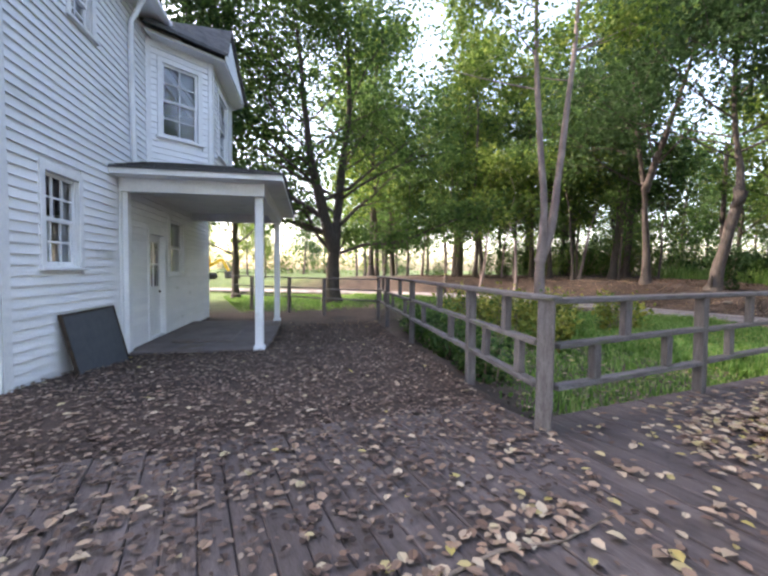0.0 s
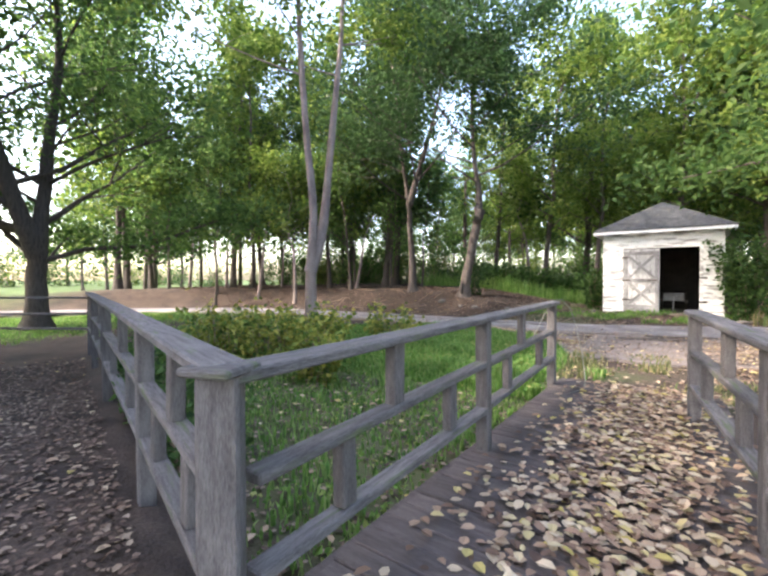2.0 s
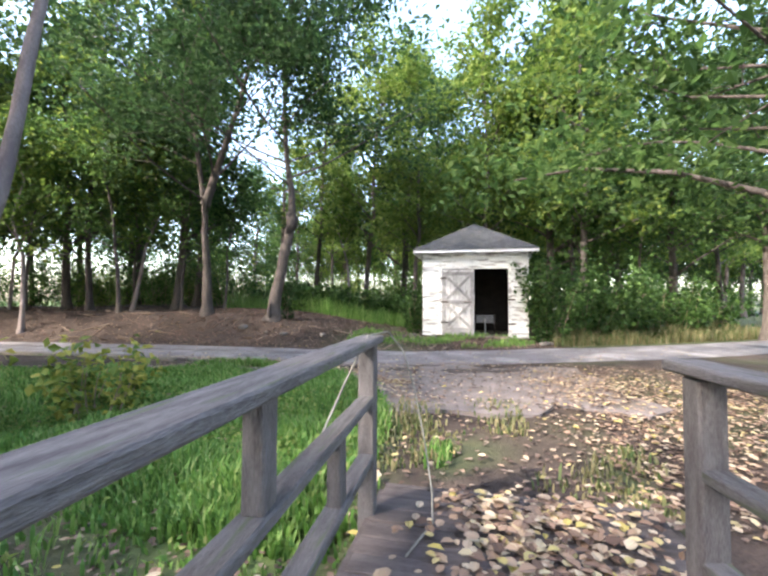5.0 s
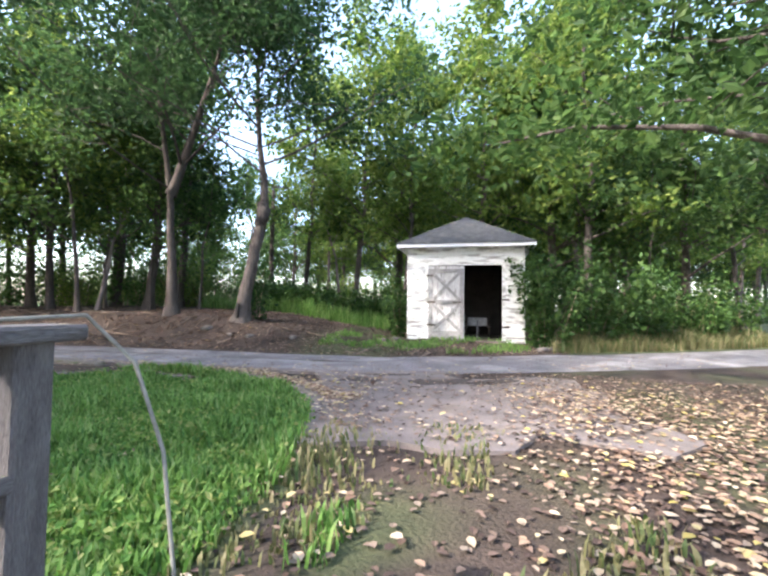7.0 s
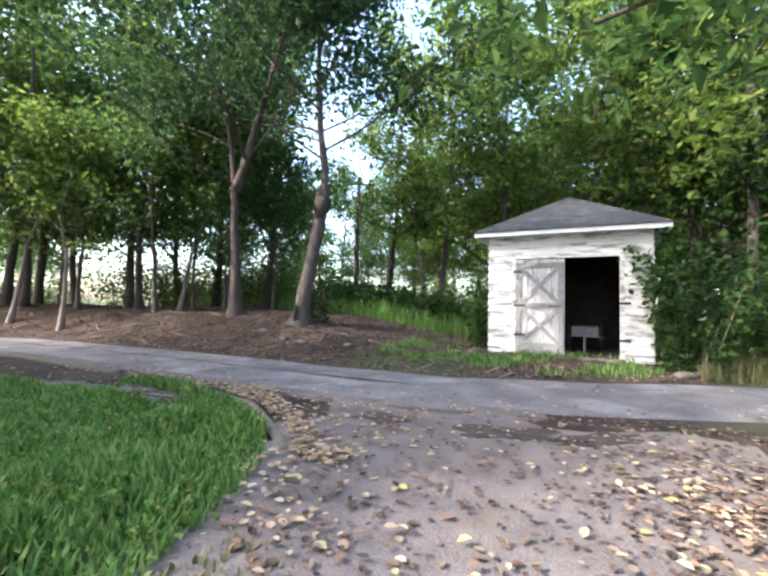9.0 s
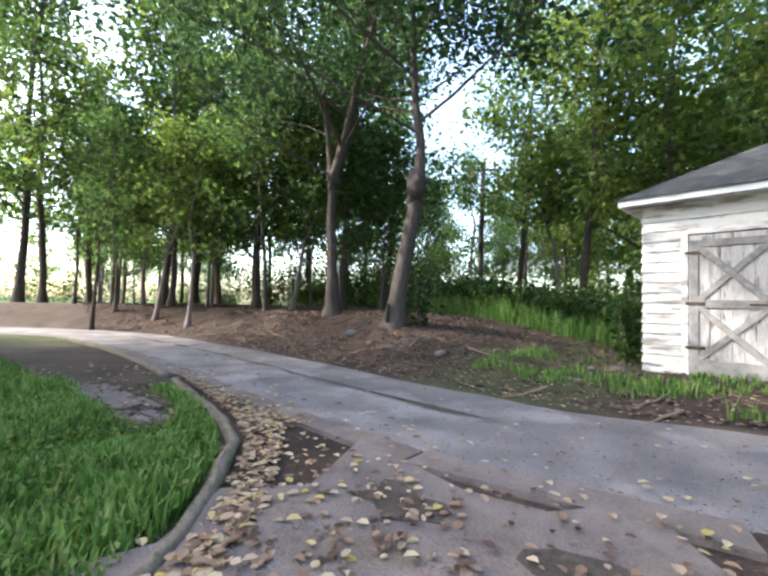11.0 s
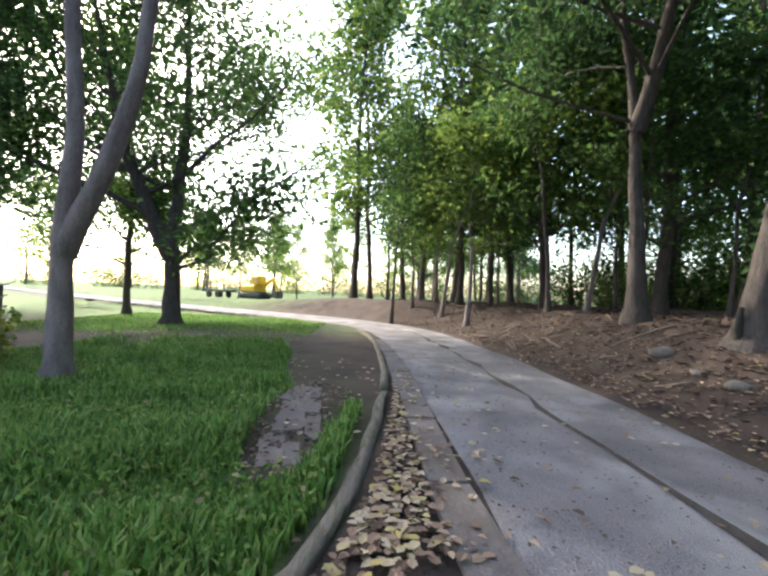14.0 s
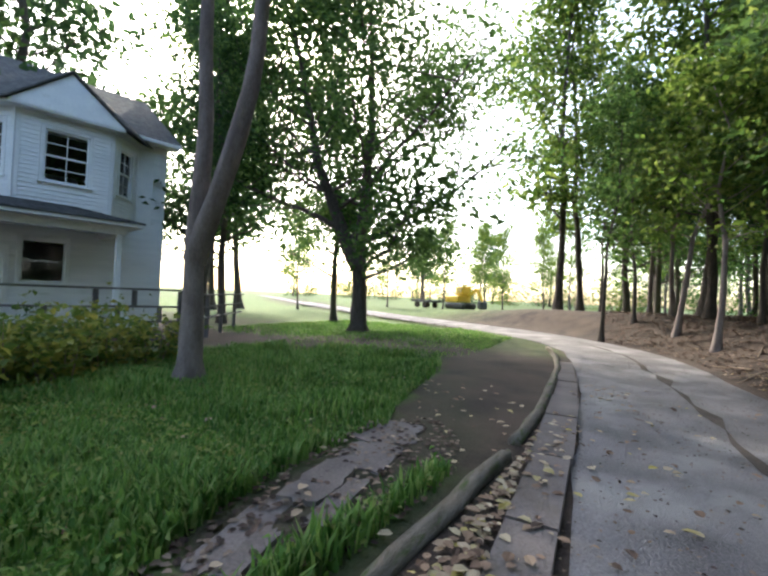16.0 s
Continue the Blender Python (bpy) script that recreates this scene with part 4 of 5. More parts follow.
tr = thing("trailer", "low dark flatbed trailer beside the yellow digger", "trailer", pose(-40.5, -5.0, ground_z(-40.5, -5.0), 0, 0, 65))
part("bed", box(-1.4, 1.4, -0.8, 0.8, 0.55, 0.75, None, 0.02), M_MACHDARK, tr)
for x in (-1.3, -0.45, 0.4, 1.25):
    part("stake", box(x, x + 0.08, -0.8, -0.72, 0.75, 1.6), M_MACHDARK, tr)
for x in (-0.6, 0.5):
    for y in (-0.75, 0.6):
        bm = bmesh.new()
        bmesh.ops.create_cone(bm, cap_ends=True, segments=16, radius1=0.3, radius2=0.3, depth=0.16, matrix=pose(x, y + 0.08, 0.3, 90, 0, 0))
        part("wheel", bm, M_IRON, tr)
up_z = ground_z(-12.0, 27)
po = thing("utility_pole", "weathered utility pole with a short crossarm among trees", "pole", pose(-12.0, 27, up_z))
V, F = [], []
tube(V, F, [(0, 0, -0.3), (0, 0, 4), (0.05, 0, 8.1)], [0.15, 0.13, 0.11], 10)
raw("shaft", V, F, M_BARK, po, True)
part("crossarm", beam((-1.0, -0.05, 7.85), (1.05, 0.05, 7.45), 0.1, 0.14), M_BARK, po)
part("brace", beam((-0.5, -0.12, 7.6), (0.02, -0.12, 7.0), 0.04, 0.06), M_BARK, po)


# ---- trees ----
def limb_path(r, p, d, length, n, droop, wander):
    pts, v = [Vector(p)], Vector(d).normalized()
    for i in range(n):
        v = (v + Vector((r.uniform(-1, 1), r.uniform(-1, 1), r.uniform(-1, 1))) * wander + Vector((0, 0, droop))).normalized()
        pts.append(pts[-1] + v * (length / n))
    return pts


def make_tree(label, seed, height, rad, trunks, first, nlimb, spread, leaves, size, bark, foliage, clump=0.9, low_limbs=(), group="woodland trees", name="tree", top=1.0):
    """trunks: lists of trunk points (x, y, z); limbs start above the height first; leaves gather round limb ends."""
    r, g = random.Random(seed), np.random.default_rng(seed)
    t = thing(name, label, "tree", group=group)
    V, F, tips = [], [], []
    for pts in trunks:
        pts = [Vector(p) for p in pts]
        n = len(pts)
        f = []
        for i in range(n - 1):          # finer line
            for k in range(4):
                q = pts[i].lerp(pts[i + 1], k / 4)
                f.append(q + Vector((noise.noise((q.z * 0.5, seed, 1)), noise.noise((q.z * 0.5, seed, 7)), 0)) * 0.12 * min(1, q.z / 3))
        f.append(pts[-1])
        R = [rad * ((1 - 0.82 * (i / (len(f) - 1)) ** 1.05) + 0.75 * math.exp(-q.z / 0.22) * (q.z < 1.2)) * (1 if len(trunks) == 1 else 0.8) for i, q in enumerate(f)]
        tube(V, F, f, R, 10, 0.25)
        for k in range(nlimb // len(trunks)):
            z = first + (pts[-1].z - first) * (k + r.random()) / (nlimb // len(trunks))
            i = min(range(len(f)), key=lambda j: abs(f[j].z - z))
            a = r.uniform(0, 2 * math.pi)
            u = (z - first) / max(0.1, pts[-1].z - first)
            L = spread * (1.0 - 0.55 * u) * r.uniform(0.65, 1.15)
            path = limb_path(r, f[i], (math.cos(a), math.sin(a), 0.35 + 0.7 * u), L, 5, 0.04, 0.2)
            rr = R[i] * r.uniform(0.3, 0.45)
            tube(V, F, path, [rr * (1 - 0.16 * j) for j in range(len(path))], 5)
            tips += [path[3], path[4], path[5], path[5]]
            for m in range(3):
                s = path[r.choice((2, 3, 4))]
                sub = limb_path(r, s, (r.uniform(-1, 1), r.uniform(-1, 1), r.uniform(-0.1, 0.8)), L * 0.45, 3, 0.0, 0.25)
                tube(V, F, sub, [rr * 0.35, rr * 0.28, rr * 0.2, rr * 0.1], 4)
                tips += sub[1:]
        tips += [pts[-1]] * 3
    for path, rr in low_limbs:
        path = [Vector(p) for p in path]
        tube(V, F, path, [rr * (1 - 0.75 * j / (len(path) - 1)) for j in range(len(path))], 7)
        for p in path[2:]:
            tips += [p + Vector((r.uniform(-.6, .6), r.uniform(-.6, .6), r.uniform(-.25, .35))) for q in range(9)]
    raw("trunk", V, F, bark, t, True)
    T = np.array([tuple(p) for p in tips])
    c = T[g.integers(0, len(T), leaves)] + g.normal(size=(leaves, 3)) * np.array([clump, clump, clump * 0.6])
    leaves_mesh("crown", c, size, foliage, g, t)
    return t


def straight(h, lean=(0, 0), bend=0.4, seed=0):
    r = random.Random(seed)
    return [(lean[0] * z / h + r.uniform(-bend, bend) * (z > 0) * z / h, lean[1] * z / h + r.uniform(-bend, bend) * (z > 0) * z / h, z) for z in (0, h * 0.2, h * 0.4, h * 0.6, h * 0.8, h)]


def stand(t, x, y, rz=0, s=1.0, sink=0.08):
    t.matrix_basis = pose(x, y, ground_z(x, y) - sink, 0, 0, rz) @ Matrix.Diagonal((s, s, s, 1))


# the pale forked tree in the verge
twin = make_tree("pale forked tree with smooth bark on the grass verge", 11, 12, 0.19,
                 [[(0, 0, 0), (0.03, 0.0, 1.3), (0.0, 0, 3.5), (-0.25, -0.1, 7), (-0.3, -0.1, 12)], [(0.02, 0, 1.6), (-0.03, 0.28, 2.4), (-0.15, 0.75, 4.1), (-0.3, 1.35, 7.5), (-0.4, 1.9, 12)]],
                 6.0, 18, 3.4, 9000, 0.17, M_PALEBARK, L_LIGHT, 0.45, group="", name="twin_tree")
stand(twin, -5.88, 5.95)
# the broad tree by the fence
broad = make_tree("broad dark-trunked tree with low spreading limbs by the fence", 12, 11, 0.37,
                  [[(0, 0, 0), (0.05, 0, 1.6), (0.25, 0.1, 3.2), (0.3, 0.3, 5.5), (0.6, 0.5, 8), (0.7, 0.4, 11)], [(0.12, 0.02, 2.3), (0.5, -0.5, 3.6), (1.1, -1.3, 6), (1.7, -1.9, 10)]], 2.6, 36, 7.4, 34000, 0.19, M_BARK, L_TREE, 0.6,
                  low_limbs=[([(0.05, 0, 2.2), (-0.5, -0.5, 2.9), (-0.8, -0.9, 3.9), (-1.5, -1.6, 4.5), (-2.4, -2.3, 4.8), (-3.4, -3.0, 4.7)], 0.1),
                             ([(0.1, 0.1, 2.1), (1.0, 1.0, 2.5), (2.2, 2.2, 2.6), (3.4, 3.2, 3.2), (4.3, 4.0, 3.6)], 0.08),
                             ([(0, 0, 1.9), (-0.9, 0.6, 2.3), (-1.8, 1.2, 2.9), (-2.6, 1.7, 3.2)], 0.07)], group="", name="broad_tree")
stand(broad, -14.6, 3.05)
# crooked tree with a burl and its straighter neighbour on the bank
crook = make_tree("crooked tree with a swollen burl and a hollow foot", 13, 11, 0.215,
                  [[(0, 0, 0), (0.12, 0.05, 1.0), (0.35, 0.1, 2.2), (0.62, 0.15, 3.3), (0.55, 0.2, 4.4), (0.35, 0.2, 5.5), (0.3, 0.1, 8), (0.6, 0, 12.5)]], 4.6, 30, 7.0, 20000, 0.19, M_BARK, L_DARK, 0.5,
                  group="", name="crooked_tree")
stand(crook, -6.35, 14.95)
fork = make_tree("dark tree forking high above the leafy bank", 14, 12, 0.22,
                 [[(0, 0, 0), (-0.05, 0, 1.5), (-0.15, 0, 3.5), (-0.5, -0.1, 6), (-1.2, -0.2, 12)], [(-0.2, 0, 3.9), (0.15, 0.15, 5.2), (0.8, 0.3, 7.2), (1.6, 0.5, 11)]], 4.2, 24, 6.0, 15000, 0.19, M_BARK, L_DARK, 0.5, group="", name="forked_tree")
stand(fork, -8.8, 14.9)
# hollow drawn as a near-black tube on the bark, its shade painted
hollow = raw("hollow", *(lambda VF: (tube(VF[0], VF[1], [(0.02, -0.2, 0.05), (0.03, -0.26, 0.3), (0.05, -0.22, 0.6)], [0.05, 0.07, 0.03], 8), VF)[1])(([], [])), M_DARK, crook, True)
burl_v, burl_f = [], []
tube(burl_v, burl_f, [(0.45, 0.05, 3.0), (0.66, 0.0, 3.2), (0.70, -0.02, 3.45), (0.5, 0.05, 3.7)], [0.1, 0.2, 0.2, 0.08], 10, 0.5)
raw("burl", burl_v, burl_f, M_BARK, crook, True)

# tree whose boughs hang over the walkway
over = make_tree("leafy tree with boughs hanging over the walkway", 15, 9, 0.16, [straight(9, (-0.8, 0.3), 0.3, 3)], 2.6, 28, 5.0, 13000, 0.16, M_BARK, L_TREE, 0.45,
                 low_limbs=[([(0, 0, 2.0), (-1.0, 0.3, 2.9), (-2.0, 0.5, 3.3), (-3.2, 0.7, 3.5), (-4.2, 0.8, 3.4)], 0.06)], group="", name="overhanging_tree")
stand(over, 5.2, 8.4)

# woods: three kinds of tall tree and two of sapling, stood about the bank
kinds = [make_tree("tall woodland tree with dark grey bark", 21, 14, 0.2, [straight(14, (0.5, 0.2), 0.5, 1)], 2.6, 24, 4.6, 5600, 0.29, M_BARK, L_TREE, 0.55),
         make_tree("tall slender woodland tree with a light, sunlit-toned crown", 22, 15, 0.15, [straight(15, (-0.4, 0.5), 0.6, 2)], 3.2, 22, 4.0, 5400, 0.29, M_BARK, L_LIGHT, 0.55),
         make_tree("tall woodland tree with dense dark leaves", 23, 13, 0.19, [straight(13, (0.2, -0.4), 0.5, 4)], 2.2, 24, 4.4, 5800, 0.29, M_BARK, L_DARK, 0.55)]
saps = [make_tree("thin pale leaning sapling in the wood", 31, 6.5, 0.075, [straight(6.5, (-0.9, 0.2), 0.35, 5)], 2.6, 12, 1.9, 1500, 0.19, M_PALEBARK, L_LIGHT, 0.35, group="saplings", name="sapling"),
        make_tree("thin dark sapling in the wood", 32, 7.5, 0.065, [straight(7.5, (0.3, 0.3), 0.3, 6)], 2.4, 12, 2.0, 1700, 0.19, M_BARK, L_TREE, 0.38, group="saplings", name="sapling")]
stand(kinds[0], -20.5, 24.0, 20)
stand(kinds[1], -26.0, 22.0, 80)
stand(kinds[2], -24.0, 27.0, 200)
stand(saps[0], -14.15, 12.75)
stand(saps[1], -17.2, 10.45, 40)
rt = random.Random(77)
placed = [(-20.5, 24.0), (-26.0, 22.0), (-24.0, 27.0), (-6.35, 14.95), (-8.8, 14.9), (-12.0, 27)]


def plant(kind, x, y, s=None, rz=None):
    s = s or rt.uniform(0.8, 1.15)
    copy_thing(kind, pose(x, y, ground_z(x, y) - 0.08, rt.uniform(-2, 2), rt.uniform(-2, 2), rz if rz is not None else rt.uniform(0, 360))).scale = (s, s, s)
    placed.append((x, y))


def fits(x, y, d):
    return all((x - a) ** 2 + (y - b) ** 2 > d * d for a, b in placed)


for x, y, k in ((-20.5, 13.6, 1), (-26, 11.5, 0), (-22, 16.8, 2), (-16.8, 16.5, 0), (-12.6, 18.0, 2), (-14.4, 15.4, 1), (-18.4, 13.4, 1), (4.6, 19.4, 1), (-23.4, 8.6, 1), (-2.6, 22.4, 1), (-5.6, 24.2, 1), (0.9, 21.8, 1), (-4.2, 28.0, 0), (-9.5, 26.5, 1), (3.6, 22.5, 2), (5.2, 23, 0), (1.6, 25, 1), (8.5, 22, 0), (10.5, 19.5, 2), (-14, 47, 1), (-8, 45, 1), (-19, 52, 1), (-3, 42, 1), (-25, 55, 1), (-29, 13.0, 0), (-31, 17.5, 1), (-27, 18.5, 2), (-24.5, 9.5, 1), (13, 27, 1), (12, 15, 0), (15, 19.5, 2), (9.5, 11.5, 2)):
    plant(kinds[k], x, y)
for x, y, k in ((-12.2, 14.6, 1), (-11.2, 16.6, 1), (-15.6, 13.9, 1), (-16.4, 12.3, 0), (-18.6, 11.4, 1), (-19.6, 12.6, 0), (-13.2, 16.2, 0), (-10.2, 18.0, 1), (-15.0, 18.2, 1), (-17.6, 14.8, 0), (-21.6, 10.4, 1), (-22.8, 12.2, 0), (-6.4, 24.3, 0), (6.8, 20.4, 1), (7.5, 24, 0), (-1.8, 24.3, 0), (4.4, 20.4, 1)):
    plant(saps[k], x, y)
n = 0
while n < 84:                      # the wood behind
    x, y = rt.uniform(-30, 34), rt.uniform(16, 66)
    o = drive_off(x, y)
    gap = 17 < math.degrees(math.atan2(2.1 - x, y - 8.8)) < 49 and math.hypot(x - 2.1, y - 8.8) < 37
    if o < 8 or (gap and rt.random() < 0.9) or not fits(x, y, 2.6) or (-17 < x - (y - 20) * -0.36 < -8 and y > 24 and rt.random() < 0.75) or (-4 < x < 2.8 and y < 24):
        continue
    plant(kinds[rt.choice((0, 1, 2))], x, y, rt.uniform(0.85, 1.25))
    n += 1
# big trees behind the house (scale 1.25 to 1.45) are added to block sun
for x, y, k, s in ((-18.2, -0.5, 0, 0.75), (-13.4, -2.3, 2, 0.8), (-20, -11, 0, 1.1), (-16.5, -7.5, 0, 1.25), (-10.2, -10.8, 2, 1.45), (-6.5, -11.8, 0, 1.4), (-24, -13, 2, 1.3), (-40, 14, 1, 0.9), (-34, 14.5, 2, 0.8), (-62, 24, 0, 1.1), (-70, 6, 1, 1.0), (-75, -8, 2, 1.0), (-85, -24, 0, 1.1), (-95, -45, 1, 1.2), (-66, -46, 2, 1.2), (-50, 22, 0, 1.0), (-80, 18, 2, 1.0), (-100, 0, 1, 1.3), (-45, -60, 0, 1.2),
                   (-35, -6.5, 1, 0.5), (-32.5, -9.5, 1, 0.55), (-38, -2.4, 1, 0.52), (-42.5, 2.0, 1, 0.5), (-46, 5.2, 1, 0.55), (-30, -12.5, 1, 0.6), (-49, -2, 1, 0.6), (-105, 30, 0, 1.3), (-110, -15, 2, 1.3), (-112, 14, 1, 1.3), (-98, -30, 2, 1.3), (-92, 42, 0, 1.3), (-85, -60, 1, 1.3), (-118, -40, 0, 1.4), (-70, 34, 1, 1.2), (-58, 30, 2, 1.1), (-52, 16, 1, 0.9), (8, -9, 0, 1.0), (12, -2, 2, 1.0), (14, 6, 1, 0.9), (3, -14, 2, 1.0), (18, 11, 0, 1.1), (20, -6, 1, 1.2)):
    if abs(drive_off(x, y)) > 3:
        plant(kinds[k], x, y, s)


# ---- shrubs and bushes ----
def bush(name, label, x, y, rx, ry, h, count, size, foliage, seed, category="bush", group=""):
    r, g = random.Random(seed), np.random.default_rng(seed)
    t = thing(name, label, category, pose(x, y, ground_z(x, y) - 0.03), group)
    V, F, tips = [], [], []
    for i in range(16):
        a, q = r.uniform(0, 6.28), math.sqrt(r.random())
        bx, by = rx * q * math.cos(a), ry * q * math.sin(a)
        p = limb_path(r, (bx * 0.5, by * 0.5, 0), (bx * 0.4, by * 0.4, 1.0), h * r.uniform(0.6, 1.1), 4, 0.0, 0.18)
        tube(V, F, p, [0.014, 0.012, 0.009, 0.006, 0.003], 4)
        tips += [v + Vector((bx * 0.5, by * 0.5, 0)) * (j / 5) for j, v in enumerate(p)][1:]
    raw("woody_frame", V, F, M_TWIG, t)
    T = np.array([tuple(p) for p in tips])
    c = T[g.integers(0, len(T), count)] + g.normal(size=(count, 3)) * np.array([rx, ry, h]) * 0.16
    c[:, 2] = np.abs(c[:, 2]) + 0.02
    leaves_mesh("foliage", c, size, foliage, g, t, aspect=0.7)
    return t


for i, (x, y, rx, h) in enumerate(((-3.2, 3.5, 0.45, 0.65), (-3.5, 5.8, 0.45, 0.7), (-4.2, 4.7, 0.55, 0.75), (-4.8, 3.9, 0.6, 0.8), (-5.5, 4.5, 0.55, 0.75), (-6.3, 4.4, 0.6, 0.7), (-4.9, 5.0, 0.5, 0.6), (-5.8, 3.6, 0.6, 0.8))):
    bush("shrub", "yellowing leafy shrub in the grass by the walkway", x, y, rx, rx, h, 800, 0.1, L_SHRUB, 50 + i, "shrub", "yellowing shrubs")
for i, (x, y) in enumerate(((-2.0, 1.0), (-2.9, 1.25), (-3.7, 1.5), (-4.5, 1.75), (-5.4, 2.0))):
    bush("creeper", "green trailing plant growing through the deck railing", x, y, 0.5, 0.35, 0.55, 600, 0.09, L_BUSH, 70 + i, "plant", "plants at the railing")
bush("shrub", "green shrub growing under the walkway railing", 1.75, 0.9, 0.25, 0.8, 0.5, 800, 0.08, L_BUSH, 76, "shrub", "plants at the railing")
for i, (x, y, rx, ry, h, c) in enumerate(((2.55, 15.7, 0.55, 0.45, 2.35, 2800), (3.9, 17.0, 0.9, 0.9, 2.3, 2600), (5.4, 18.3, 1.1, 1.0, 1.9, 2400), (7.4, 19.6, 1.2, 1.0, 1.7, 2200), (9.2, 21.5, 1.3, 1.1, 1.7, 2000), (-1.75, 16.9, 0.4, 0.6, 1.5, 1000))):
    bush("bush", "dense green bush crowding the shed and drive", x, y, rx, ry, h, c, 0.15, L_BUSH, 80 + i, "bush", "bushes by the shed")
for i in range(9):
    bush("hedge_clump", "low dark green undergrowth behind the bank", -2.2 - i * 0.95, 21.2 + 0.5 * math.sin(i), 0.9, 0.8, 1.1, 1500, 0.17, L_BUSH, 100 + i, "undergrowth", "undergrowth clumps")
bush("ivy_bush", "ivy-leaved bush round the crooked tree's foot", -6.3, 15.5, 0.5, 0.4, 1.7, 1000, 0.14, L_DARK, 120, "bush")

unders = [bush("understory_bush", "tall thin green understory in the wood", -13.5 - 3 * i, 23.5 + i, 1.5, 1.5, 3.0, 1500, 0.17, (L_TREE, L_LIGHT, L_BUSH)[i], 130 + i, "understory", "understory bushes") for i in range(3)]
n = 0
while n < 70:
    x, y = rt.uniform(-32, 32), rt.uniform(17, 52)
    o = drive_off(x, y)
    gap = 17 < math.degrees(math.atan2(2.1 - x, y - 8.8)) < 49 and math.hypot(x - 2.1, y - 8.8) < 30
    if o < 9.5 or (gap and rt.random() < 0.8) or (-4 < x < 3 and y < 25) or (n < 20 and x > -14) or (-17 < x - (y - 20) * -0.36 < -9 and rt.random() < 0.7):
        continue
    s = rt.uniform(0.6, 1.35)
    copy_thing(unders[rt.choice((0, 1, 2))], pose(x, y, ground_z(x, y) - 0.05, 0, 0, rt.uniform(0, 360))).scale = (s, s, s)
    n += 1


# ---- grass, litter, sticks and stones ----
gr = np.random.default_rng(9)


def grass_field(name, label, x0, x1, y0, y1, count, h, material, test, lean=0.5):
    pts = []
    while len(pts) < count:
        for x, y in zip(gr.uniform(x0, x1, 4000), gr.uniform(y0, y1, 4000)):
            if len(pts) < count and test(x, y):
                pts.append((x, y))
    V, F = [], []
    for i, (x, y) in enumerate(pts):
        z = ground_z(x, y)
        a, l = gr.uniform(0, 6.28), h * gr.uniform(0.4, 1.5) * (0.85 + 0.8 * noise.noise((x * 1.4, y * 1.4, 2)))
        dx, dy, w = math.cos(a), math.sin(a), 0.006 + 0.006 * gr.random()
        k = lean * gr.uniform(0.3, 1.2)
        V += [(x - dy * w, y + dx * w, z - 0.01), (x + dy * w, y - dx * w, z - 0.01), (x + dx * l * k * 0.4 - dy * w, y + dy * l * k * 0.4 + dx * w, z + l * 0.6), (x + dx * l * k * 0.4 + dy * w, y + dy * l * k * 0.4 - dx * w, z + l * 0.6), (x + dx * l * k, y + dy * l * k, z + l * (1 - 0.3 * k))]
        b = 5 * i
        F += [(b, b + 1, b + 3, b + 2), (b + 2, b + 3, b + 4)]
    return tagged(raw(name, V, F, material), label, "grass", kind="stuff")


def near_mound(x, y):
    return grass_amount(x, y) > 0.3 + 0.45 * gr.random() + 0.5 * max(0.0, noise.noise((x * 1.3, y * 1.3, 21)))


grass_field("grass", "lush green grass on the verge beside the walkway", -4.2, 0.2, 4.2, 9.9, 50000, 0.14, L_GRASS, near_mound)
grass_field("grass", "green grass on the verge along the drive", -12.0, -3.6, 3.2, 10.0, 40000, 0.13, L_GRASS, near_mound)
grass_field("grass", "thin grass and weeds inside the deck's corner", -7.0, -0.25, 0.4, 5.0, 8500, 0.09, L_GRASS, lambda x, y: y > -0.285 * x + 0.25 and grass_amount(x, y) > 0.4 * gr.random())
grass_field("grass", "dry tufts at the walkway's end", -0.6, 1.8, 4.9, 7.6, 1700, 0.09, L_DRYGRASS, lambda x, y: noise.noise((x * 1.1, y * 1.1, 8)) + 0.28 * (x < 0.9) > 0.22 * gr.random() + 0.12)
grass_field("grass", "dry grass under the bushes along the drive", 2.6, 12.0, 14.6, 22.0, 8000, 0.4, L_DRYGRASS, lambda x, y: 1.5 < drive_off(x, y) < 3.2)
grass_field("grass", "tall dark grass behind the bank", -11.0, -1.6, 19.0, 23.0, 9000, 0.6, L_GRASS, lambda x, y: True)
grass_field("grass", "weeds round the shed's foot", -3.4, 3.0, 13.6, 16.2, 2600, 0.14, L_GRASS, lambda x, y: drive_off(x, y) > 1.6 and noise.noise((x, y, 4)) > 0.0)
grass_field("grass", "lawn grass beyond the verge", -20.0, -10.0, -1.0, 8.0, 26000, 0.07, L_GRASS, lambda x, y: drive_off(x, y) < -1.6 and grass_amount(x, y) > 0.5 * gr.random())


def weeds(name, label, x0, x1, y0, y1, count, size, test, h):
    """Low broad-leaved plants: a few leaves round each stalk, at several heights."""
    pts = []
    while len(pts) < count:
        x, y = gr.uniform(x0, x1), gr.uniform(y0, y1)
        if test(x, y):
            z, top = ground_z(x, y), h * (0.6 + 0.8 * gr.random()) * (0.8 + 0.5 * noise.noise((x * 0.9, y * 0.9, 2)))
            for k in range(5):
                pts.append((x + gr.normal() * 0.03, y + gr.normal() * 0.03, z + top * (0.3 + 0.7 * gr.random())))
    return tagged(leaves_mesh(name, pts, size, L_WEED, gr, None, 0.0, 0.6, 0.2), label, "weeds", kind="stuff")


